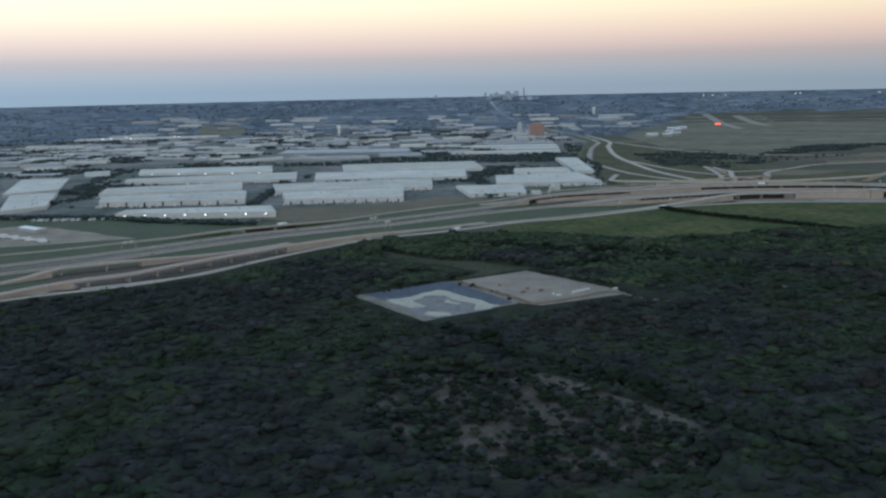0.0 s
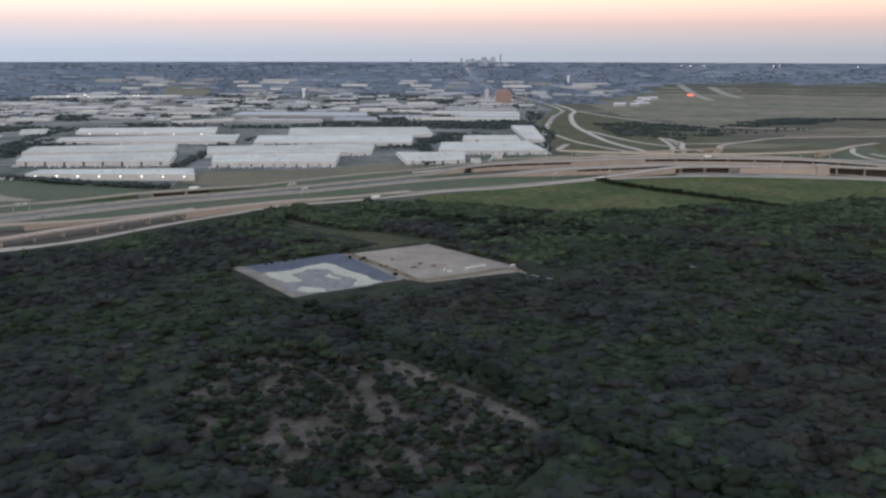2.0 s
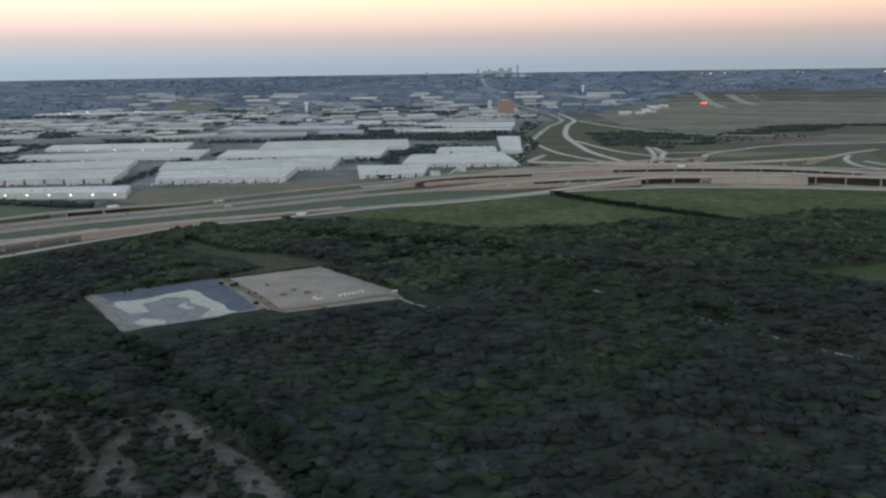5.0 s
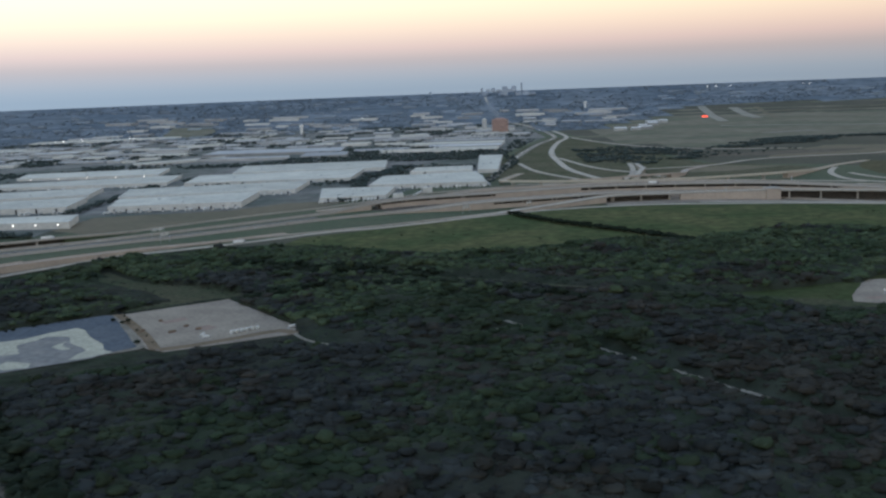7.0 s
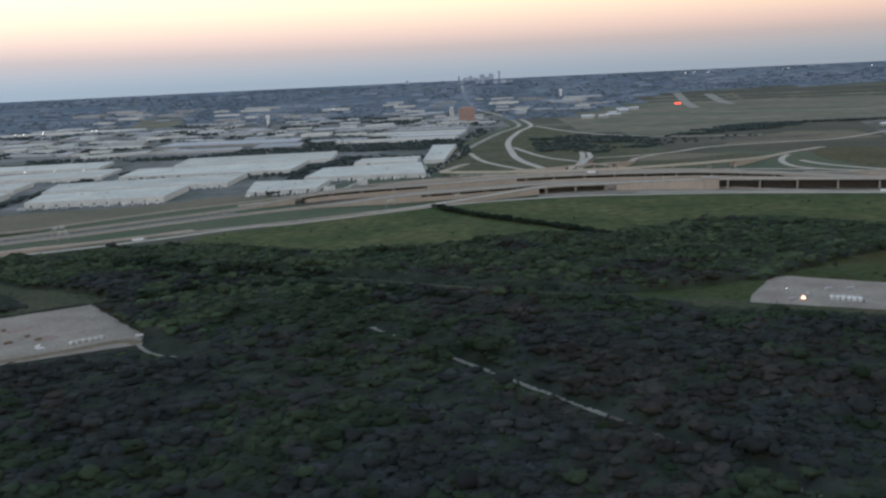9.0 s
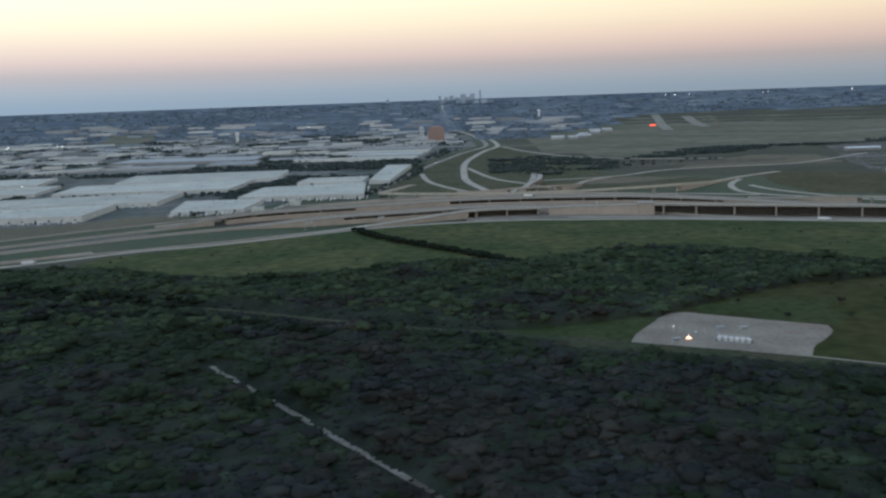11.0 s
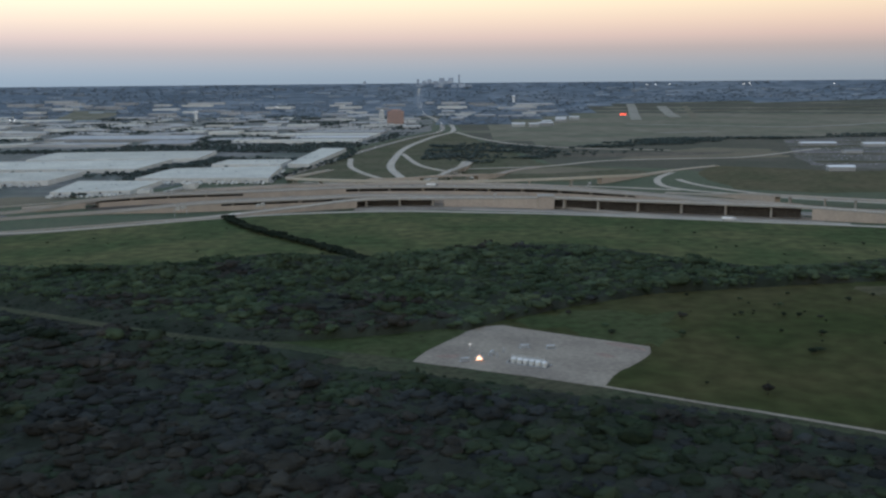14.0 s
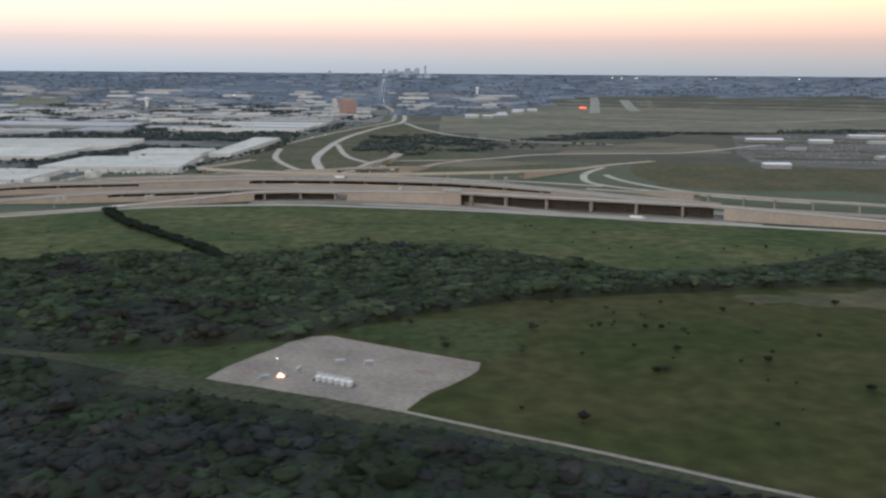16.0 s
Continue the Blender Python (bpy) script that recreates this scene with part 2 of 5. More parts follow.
class Build:
    """Collects boxes, prisms and extrusions into one mesh."""

    def __init__(self):
        self.v, self.f = [], []

    def add(self, verts, faces):
        o = len(self.v)
        self.v += [tuple(p) for p in verts]
        self.f += [tuple(i + o for i in f) for f in faces]
        return self

    def box(self, x0, x1, y0, y1, z0, z1, cut=0.0):
        """A box whose upper edges are chamfered by cut."""
        if cut:
            c = cut
            v = [(x0, y0, z0), (x1, y0, z0), (x1, y1, z0), (x0, y1, z0), (x0, y0, z1 - c), (x1, y0, z1 - c), (x1, y1, z1 - c), (x0, y1, z1 - c),
                 (x0 + c, y0 + c, z1), (x1 - c, y0 + c, z1), (x1 - c, y1 - c, z1), (x0 + c, y1 - c, z1)]
            f = [(3, 2, 1, 0), (0, 1, 5, 4), (1, 2, 6, 5), (2, 3, 7, 6), (3, 0, 4, 7), (4, 5, 9, 8), (5, 6, 10, 9), (6, 7, 11, 10), (7, 4, 8, 11), (8, 9, 10, 11)]
        else:
            v = [(x0, y0, z0), (x1, y0, z0), (x1, y1, z0), (x0, y1, z0), (x0, y0, z1), (x1, y0, z1), (x1, y1, z1), (x0, y1, z1)]
            f = [(3, 2, 1, 0), (0, 1, 5, 4), (1, 2, 6, 5), (2, 3, 7, 6), (3, 0, 4, 7), (4, 5, 6, 7)]
        return self.add(v, f)

    def prism(self, ring, z0, z1):
        n = len(ring)
        v = [(x, y, z0) for x, y in ring] + [(x, y, z1) for x, y in ring]
        return self.add(v, [tuple(range(n - 1, -1, -1)), tuple(range(n, 2 * n))] + [(i, (i + 1) % n, n + (i + 1) % n, n + i) for i in range(n)])

    def lathe(self, profile, n=12, x=0.0, y=0.0):
        """Rings of (radius, z), closed at both ends."""
        v = [(x + r * math.cos(2 * math.pi * k / n), y + r * math.sin(2 * math.pi * k / n), z) for r, z in profile for k in range(n)]
        f = [(i * n + k, i * n + (k + 1) % n, (i + 1) * n + (k + 1) % n, (i + 1) * n + k) for i in range(len(profile) - 1) for k in range(n)]
        return self.add(v, f + [tuple(range(n - 1, -1, -1)), tuple((len(profile) - 1) * n + k for k in range(n))])

    def sweep(self, path, section, closed=True):
        """A cross-section of (offset, height) carried along a path of (x, y, z)."""
        n, v = len(section), []
        for i, p in enumerate(path):
            a, b = path[max(0, i - 1)], path[min(len(path) - 1, i + 1)]
            dx, dy = b[0] - a[0], b[1] - a[1]
            d = math.hypot(dx, dy) or 1.0
            nx, ny = dy / d, -dx / d
            for s in section:
                s = s(p) if callable(s) else s
                v.append((p[0] + nx * s[0], p[1] + ny * s[0], p[2] + s[1]))
        m = len(path)
        f = [(i * n + k, i * n + (k + 1) % n, (i + 1) * n + (k + 1) % n, (i + 1) * n + k) for i in range(m - 1) for k in range(n if closed else n - 1)]
        if closed:
            f += [tuple(range(n)), tuple((m - 1) * n + k for k in range(n - 1, -1, -1))]
        return self.add(v, f)

    def mesh(self, name, material):
        me = bpy.data.meshes.new(name)
        me.from_pydata(self.v, [], self.f)
        me.materials.append(material)
        return me


def part(name, build, material, parent, label=""):
    """One mesh object under a thing or a part."""
    ob = new(name, build.mesh(name, material) if isinstance(build, Build) else build)
    ob.parent = parent
    return tagged(ob, label) if label else ob


def thing(name, m=None, label="", category="", group="", kind=""):
    ob = new(name)
    ob.empty_display_size = 0.5
    ob.matrix_world = m or Matrix()
    return tagged(ob, label, category, group, kind)


def solid(name, build, material, label, category="", kind="", group=""):
    """A thing of one mesh."""
    return tagged(new(name, build.mesh(name, material)), label, category, group, kind)


def curve(points, step=12.0):
    """A smooth line through the points (Catmull-Rom)."""
    P = [Vector(p) for p in points]
    P = [2 * P[0] - P[1]] + P + [2 * P[-1] - P[-2]]
    out = []
    for a, b, c, d in zip(P, P[1:], P[2:], P[3:]):
        n = max(2, int((c - b).length / step))
        for k in range(n):
            t = k / n
            out.append(0.5 * (2 * b + t * (c - a) + t * t * (2 * a - 5 * b + 4 * c - d) + t ** 3 * (3 * b - a - 3 * c + d)))
    out.append(P[-2])
    return [tuple(p) for p in out]


def inside(x, y, poly):
    hit = False
    for (x0, y0), (x1, y1) in zip(poly, poly[1:] + poly[:1]):
        if (y0 > y) != (y1 > y) and x < x0 + (y - y0) / (y1 - y0) * (x1 - x0):
            hit = not hit
    return hit


def ragged(poly, step=8.0, rough=2.5):
    """The outline broken up, so that no edge of the land runs ruler-straight."""
    out = []
    for (x0, y0), (x1, y1) in zip(poly, poly[1:] + poly[:1]):
        n = max(1, int(math.hypot(x1 - x0, y1 - y0) / step))
        for k in range(n):
            x, y = x0 + (x1 - x0) * k / n, y0 + (y1 - y0) * k / n
            o = noise.noise_vector(Vector((x * .05, y * .05, 3.1))) * rough * 1.6 + noise.noise_vector(Vector((x * .2, y * .2, 7.7))) * rough
            out.append((x + o.x, y + o.y))
    return out


def patch(name, poly, z, material, label, category="ground", rough=2.5, step=8.0):
    """A sheet of ground with an uneven outline, laid on the land."""
    from mathutils.geometry import tessellate_polygon
    ring = ragged(poly, step, rough) if rough else list(poly)
    b = Build()
    b.add([(x, y, gz(x, y) + z) for x, y in ring], [])
    b.f = [tuple(t) for t in tessellate_polygon([[Vector((x, y, 0)) for x, y in ring]])]
    me = b.mesh(name, material)
    bm = bmesh.new()
    bm.from_mesh(me)
    bmesh.ops.recalc_face_normals(bm, faces=bm.faces)
    if sum(f.normal.z for f in bm.faces) < 0:
        bmesh.ops.reverse_faces(bm, faces=bm.faces)
    bm.to_mesh(me)
    bm.free()
    return tagged(new(name, me), label, category, kind="structure")


def distance_to(x, y, line):
    best = 1e9
    for (x0, y0), (x1, y1) in zip(line, line[1:]):
        dx, dy = x1 - x0, y1 - y0
        t = max(0.0, min(1.0, ((x - x0) * dx + (y - y0) * dy) / (dx * dx + dy * dy)))
        best = min(best, math.hypot(x - x0 - t * dx, y - y0 - t * dy))
    return best


# ---------------------------------------------------------------- the land
rings = [0, 60, 140, 260, 420, 640, 900, 1200, 1550, 1950, 2400, 2800, 3200, 3350, 3500, 3700, 3900, 4100, 4300, 4500, 4620]
land = Build()
SEG = 96
for r in rings:
    for k in range(SEG):
        a = 2 * math.pi * k / SEG
        x, y = MID[0] + r * math.cos(a), MID[1] + r * math.sin(a)
        land.v.append((x, y, gz(x, y)))
for i in range(len(rings) - 1):
    for k in range(SEG):
        a, b = i * SEG + k, i * SEG + (k + 1) % SEG
        land.f.append((a, a + SEG, b + SEG, b))
ground = solid("ground", land, M_GROUND, "dull green and brown scrubland reaching the horizon", "ground", "structure")

NORTH = [(-900, 300), (-520, 530), (-400, 600), (-330, 640), (-205, 722), (-160, 790), (-85, 865), (0, 908), (50, 908), (97, 900), (126, 876), (193, 850), (253, 862), (320, 900),
         (384, 888), (452, 926), (522, 930), (574, 886), (618, 852), (669, 862), (720, 885), (762, 922), (900, 905), (1100, 860)]
WOOD = NORTH + [(1100, 380), (560, 380), (300, 150), (150, 120), (-300, 120), (-900, 200)]
MEADOW = [(426, 668), (436, 691), (453, 724), (498, 759), (542, 787), (603, 803), (704, 824), (900, 840), (1040, 800), (1000, 560), (780, 500), (606, 574), (548, 608), (496, 633)]
BRUSH = [(-42, 405), (-38, 440), (-10, 458), (24, 452), (46, 448), (75, 412), (92, 386), (106, 360), (92, 312), (10, 318), (-22, 350)]
PAD_C = [(425, 667), (431, 682), (438, 695), (447, 712), (455, 721), (463, 722), (523, 688), (522, 679), (516, 668), (506, 655), (497, 636), (470, 648)]
PAD_A = [(7, 681), (60, 715), (115, 646), (121, 628), (60, 599), (48, 606)]
PAD_B = [(-67, 637), (-16, 563), (44, 605), (46, 611), (2, 682)]
TRACK = [(232, 644), (247, 624), (296, 559), (324, 522), (354, 482), (400, 420)]
LANE = [(40, 822), (137, 778), (198, 762), (252, 736), (296, 714), (335, 698), (365, 690), (394, 677), (426, 665)]
GLADE = [(-60, 802), (-2, 770), (34, 757), (72, 728), (60, 724), (6, 686), (0, 690), (22, 716), (-2, 742), (-52, 784)]
WEDGE = [(360, 695), (390, 701), (415, 709), (436, 718), (449, 715), (431, 682), (426, 662), (394, 671)]
ACCESS = [(497, 636), (530, 618), (562, 601), (602, 578), (680, 535), (800, 470)]
ROW = [(-160, 735), (-127, 703), (-80, 652), (-52, 604), (-22, 556), (28, 490), (54, 459), (69, 440), (84, 421), (101, 397), (130, 354), (160, 305)]
SOIL = [(48, 453), (64, 435), (79, 416), (95, 392), (112, 366), (104, 360), (88, 384), (72, 404), (58, 424), (42, 446)]

patch("woodland_floor", WOOD, .05, M_FLOOR, "dark leaf-littered floor under the woods", rough=4, step=15)
patch("brush_clearing", BRUSH, .10, M_BRUSH, "bare pale soil between scattered brush", rough=12)
patch("soil_strip", SOIL, .14, M_BARE, "pale bare soil strip beside a tree row", rough=6, step=5)
patch("meadow", MEADOW, .10, M_MEADOW, "open dry green meadow beside the gravel well pad", rough=2)
patch("meadow_soil", [(640, 796), (700, 812), (790, 806), (770, 784), (690, 776)], .15, M_ROUGH, "worn patch of dry soil and grass in the meadow", rough=10)
PASTURE = [(40, 900), (97, 892), (126, 868), (193, 842), (253, 854), (320, 892), (384, 880), (452, 918), (522, 922), (574, 878), (618, 844), (669, 854), (720, 877), (762, 914), (900, 897), (1040, 860),
           (900, 955), (740, 1010), (610, 1052), (525, 1080), (450, 1094), (350, 1117), (245, 1067), (130, 998), (60, 955)]
patch("meadow_green", [(456, 729), (486, 748), (520, 752), (548, 742), (534, 708), (522, 694), (500, 710)], .15, M_DAMP, "greener grass beside the well pad", rough=9, step=6)
patch("pasture", PASTURE, .10, M_FIELD, "green pasture between the woods and the highway", rough=2)
VERGE = [(-700, 460), (-420, 610), (-330, 665), (-205, 738), (-85, 885), (10, 937), (130, 1005), (245, 1075), (350, 1125), (450, 1101), (610, 1059), (740, 1017), (900, 962), (1400, 720),
         (1450, 1000), (900, 1210), (700, 1480), (560, 1540), (440, 2250), (400, 2800), (350, 2800), (360, 2380), (250, 1900), (200, 1480), (90, 1240), (-110, 1085), (-230, 1000), (-420, 865), (-640, 800)]
patch("highway_verge", VERGE, .08, M_VERGE, "mown grass verge round the highway lanes", rough=1.5)
patch("loop_grass", [(215, 1420), (300, 1380), (430, 1330), (560, 1330), (690, 1420), (600, 1520), (545, 1560), (470, 2000), (425, 2280), (372, 2350), (300, 2060), (240, 1700)], .11, M_LOOP, "olive rough grass inside the ramp loops", rough=3)
patch("dry_field", [(-212, 1050), (-150, 1010), (-60, 1085), (40, 1165), (60, 1220), (-10, 1222), (-60, 1172), (-205, 1140)], .13, M_BROWN, "dry brown field beside the warehouses", rough=2)
patch("side_field", [(-640, 960), (-480, 870), (-420, 868), (-225, 990), (-216, 1010), (-400, 1080), (-520, 1090)], .13, M_VERGE, "green field beside the frontage road", rough=3)
patch("yard_pavement", [(-520, 980), (-480, 1030), (-430, 1010), (-314, 922), (-384, 896), (-440, 880)], .20, M_GRAVEL, "pale paved truck yard", rough=2)
URBAN = [(-3000, 1500), (-640, 1010), (-420, 1078), (-214, 1012), (-205, 1142), (-60, 1175), (-5, 1224), (60, 1226), (130, 1260), (200, 1300), (205, 1480), (250, 1900), (360, 2380), (350, 2700), (340, 3150), (-500, 3250), (-1400, 2750), (-2300, 2100)]
patch("industrial_ground", URBAN, .06, M_URBAN, "grey paved and grassy ground of an industrial district", rough=5, step=40)
TOWN_FIELD = [(-794, 3000), (-850, 3200), (-925, 3550), (-790, 3600), (-700, 3300), (-659, 2935)]
patch("town_field", TOWN_FIELD, .9, M_AIR, "open dull field among the industrial buildings", rough=8, step=25)
AIR = [(444, 2360), (500, 2100), (573, 1905), (640, 1850), (738, 1990), (928, 2120), (1194, 2080), (1900, 2200), (2400, 2500), (2400, 3560), (1800, 3640), (1220, 3800), (1030, 3800), (930, 3720), (800, 3400), (560, 2900)]
air = [(x, y) for x, y in AIR]
cell, b = 70.0, Build()
for i in range(26, 36 + 26):
    for j in range(25, 62):
        x, y = i * cell - 1400, j * cell
        if inside(x + 35, y + 35, air):
            b.add([(x + u * cell, y + w * cell, gz(x + u * cell, y + w * cell) + .10) for u, w in ((0, 0), (1, 0), (1, 1), (0, 1))], [(0, 1, 2, 3)])
solid("airfield_grass", b, M_AIR, "dry grass of an airfield beyond the interchange", "ground", "structure")
b = Build()
for i in range(-48, 48):
    for j in range(25, 48):
        x, y = i * 100.0 + MID[0], j * 100.0 + MID[1]
        d = math.hypot(x + 50 - MID[0], y + 50 - MID[1])
        if 2550 < d < 4700 and not inside(x + 50, y + 50, air) and not (d < 3150 and x < 340 and x > -1600):
            q = []
            for u, w in ((0, 0), (1, 0), (1, 1), (0, 1)):
                px, py = x + u * 100, y + w * 100
                s = min(1.0, 4615.0 / max(1.0, math.hypot(px - MID[0], py - MID[1])))
                px, py = MID[0] + (px - MID[0]) * s, MID[1] + (py - MID[1]) * s
                q.append((px, py, gz(px, py) + .5))
            b.add(q, [(0, 1, 2, 3)])
solid("haze_tinted_plain", b, M_FAR, "distant plain of trees and suburbs, tinted blue-grey for haze", "ground", "structure")


# ---------------------------------------------------------------- pads, pond, tracks
def pad(name, poly, material, label, z=.35):
    """A levelled pad with a low sloping shoulder."""
    cx, cy = sum(p[0] for p in poly) / len(poly), sum(p[1] for p in poly) / len(poly)
    ring = ragged(poly, 6, .5)
    low = [(cx + (x - cx) * 1.02, cy + (y - cy) * 1.02) for x, y in ring]
    n = len(ring)
    b = Build()
    b.add([(x, y, .12) for x, y in low] + [(x, y, z) for x, y in ring], [(i, (i + 1) % n, n + (i + 1) % n, n + i) for i in range(n)])
    me = b.mesh(name, material)
    bm = bmesh.new()
    bm.from_mesh(me)
    bm.verts.ensure_lookup_table()
    from mathutils.geometry import tessellate_polygon
    for t in tessellate_polygon([[Vector((x, y, 0)) for x, y in ring]]):
        bm.faces.new([bm.verts[n + i] for i in t])
    bmesh.ops.recalc_face_normals(bm, faces=bm.faces)
    bm.to_mesh(me)
    bm.free()
    return tagged(new(name, me), label, "gravel pad", kind="structure")


patch("glade", GLADE, .15, M_LANE, "grassy glade behind the gravel pad", rough=2.5)
patch("lane_grass", WEDGE, .16, M_DAMP, "bright grass wedge beside the well pad", rough=2)
patch("underpass_floor", [(345, 1108), (345, 1225), (640, 1185), (725, 1050), (725, 1030), (520, 1090), (420, 1112)], .20, M_GRAVEL, "pale trodden gravel under the viaducts", rough=1)
# these two floors put the shade of the decks into the ground colour
patch("underpass_floor", [(100, 1125), (100, 1165), (230, 1205), (345, 1220), (345, 1150), (230, 1112), (180, 1110)], .20, M_SHADE_SOIL, "soil under the viaducts, darkened in colour for their shade", rough=1)
patch("underpass_floor", [(-325, 720), (-300, 768), (-262, 775), (-180, 815), (-110, 875), (-130, 830), (-200, 742), (-250, 690), (-285, 685)], .16, M_SHADE_SOIL, "soil under the connector ramps, darkened in colour for their shade", rough=1)
pad("well_pad", PAD_C, M_GRAVEL, "pale grey gravel well pad at the edge of the woods")
pad("gravel_pad", PAD_A, M_GRAVEL, "pale tan gravel pad in the woods")
pad("pond_bank", PAD_B, M_DIRT, "pale earth bank round a lined pond", .3)


def toward(poly, k, c=None):
    cx, cy = c or (sum(p[0] for p in poly) / len(poly), sum(p[1] for p in poly) / len(poly))
    return [(cx + (x - cx) * k, cy + (y - cy) * k) for x, y in poly]


def strip(name, line, width, material, label, z=.2, category="track", step=6, wobble=.4):
    path = [(x + noise.noise(Vector((x * .1, y * .1, 1))) * wobble, y + noise.noise(Vector((x * .1, y * .1, 5))) * wobble, gz(x, y) + z)
            for x, y, _ in curve([(p[0], p[1], 0) for p in line], step)]
    w = width / 2
    return solid(name, Build().sweep(path, [(-w, 0), (-w * .9, .06), (w * .9, .06), (w, 0)], closed=False), material, label, category, "structure")


patch("pond_liner", [(-60, 640), (-10, 684), (1, 679), (42, 608), (34, 600), (-10, 569), (-42, 618)], .42, M_LINER, "blue-grey plastic liner of a drained pond", rough=.4)
patch("pond_mud", [(-44, 620), (-26, 634), (-8, 651), (12, 626), (33, 596), (22, 585), (6, 576), (-9, 566), (-19, 573), (-36, 604)], .48, M_MUD, "wet grey mud on the pond floor", rough=1.0, step=4)
patch("pond_silt", [(-44, 620), (-29, 630), (-8, 651), (12, 626), (33, 596), (24, 590), (17, 587), (16, 603), (7, 614), (-5, 631), (-16, 632), (-21, 623), (-25, 619), (-22, 610), (-17, 599), (-26, 597), (-31, 603), (-37, 608)], .54, M_SALT, "cream dried silt on the pond floor", rough=1.6, step=3)
patch("pond_silt", [(-15, 585), (-6, 584), (1, 581), (1, 574), (-10, 571), (-16, 577)], .54, M_SALT, "small island of cream silt in the pond", rough=1.2, step=2)
patch("pond_silt", [(-2, 622), (2, 613), (8, 606), (5, 604), (-3, 612)], .54, M_SALT, "small island of cream silt in the pond", rough=1.4, step=2)
strip("pond_berm", [(3, 682), (20, 658), (40, 627), (54, 602)], 5.5, M_BERM, "brown earth berm between pond and gravel pad", z=.45)
strip("pad_berm", [(56, 602), (72, 609), (93, 623), (110, 634), (120, 628)], 7.0, M_BERM, "brown earth bank along the gravel pad", z=.3)
strip("pond_slope", [(-64, 640), (-40, 602), (-16, 564)], 5.0, M_DIRT, "pale earth slope beside the pond", z=.4)


strip("dirt_track", TRACK[:4] + [(332, 512)], 2.9, M_DIRT, "pale dirt track through the woods")
strip("dirt_track", [(331, 513)] + TRACK[4:], 2.4, M_BARE, "overgrown brown track through the woods")
strip("access_track", ACCESS, 2.0, M_GRAVEL, "pale gravel access track along the meadow")
strip("grass_lane", LANE, 8.0, M_LANE, "grassy lane through the woods", z=.12)
strip("pond_lane", [(-60, 815), (-20, 772), (20, 748), (48, 724), (62, 722)], 7.0, M_LANE, "grassy strip beside the gravel pad", z=.12)
strip("pad_track", [(118, 630), (130, 613), (149, 603), (176, 610), (192, 614), (216, 620), (237, 633), (262, 637)], 2.2, M_DIRT, "short pale track leaving the gravel pad")
strip("access_verge", [(396, 668), (430, 658), (470, 641), (497, 628), (562, 594), (602, 571), (700, 518)], 16.0, M_LANE, "grass verge beside the access track", z=.11)


# ---------------------------------------------------------------- highways
def bent(parent, x, y, ang, top, width):
    """A concrete bridge bent: two tapered columns and a hammerhead cap."""
    c, s = math.cos(ang), math.sin(ang)
    b = Build()
    w = width * .46
    cap = [(-w, top - 1.0), (-w * .7, top - 1.7), (w * .7, top - 1.7), (w, top - 1.0), (w, top - .55), (-w, top - .55)]
    v = [(x + c * u - s * d, y + s * u + c * d, z) for d in (-.55, .55) for u, z in cap]
    b.add(v, [(0, 1, 2, 3, 4, 5), (11, 10, 9, 8, 7, 6)] + [(k, (k + 1) % 6, 6 + (k + 1) % 6, 6 + k) for k in range(6)])
    for u in (-width * .26, width * .26):
        px, py = x + c * u, y + s * u
        b.lathe([(1.0, 0), (.9, .4), (.8, top - 1.65)], 8, px, py)
    part("pier", b, M_PIER, parent)


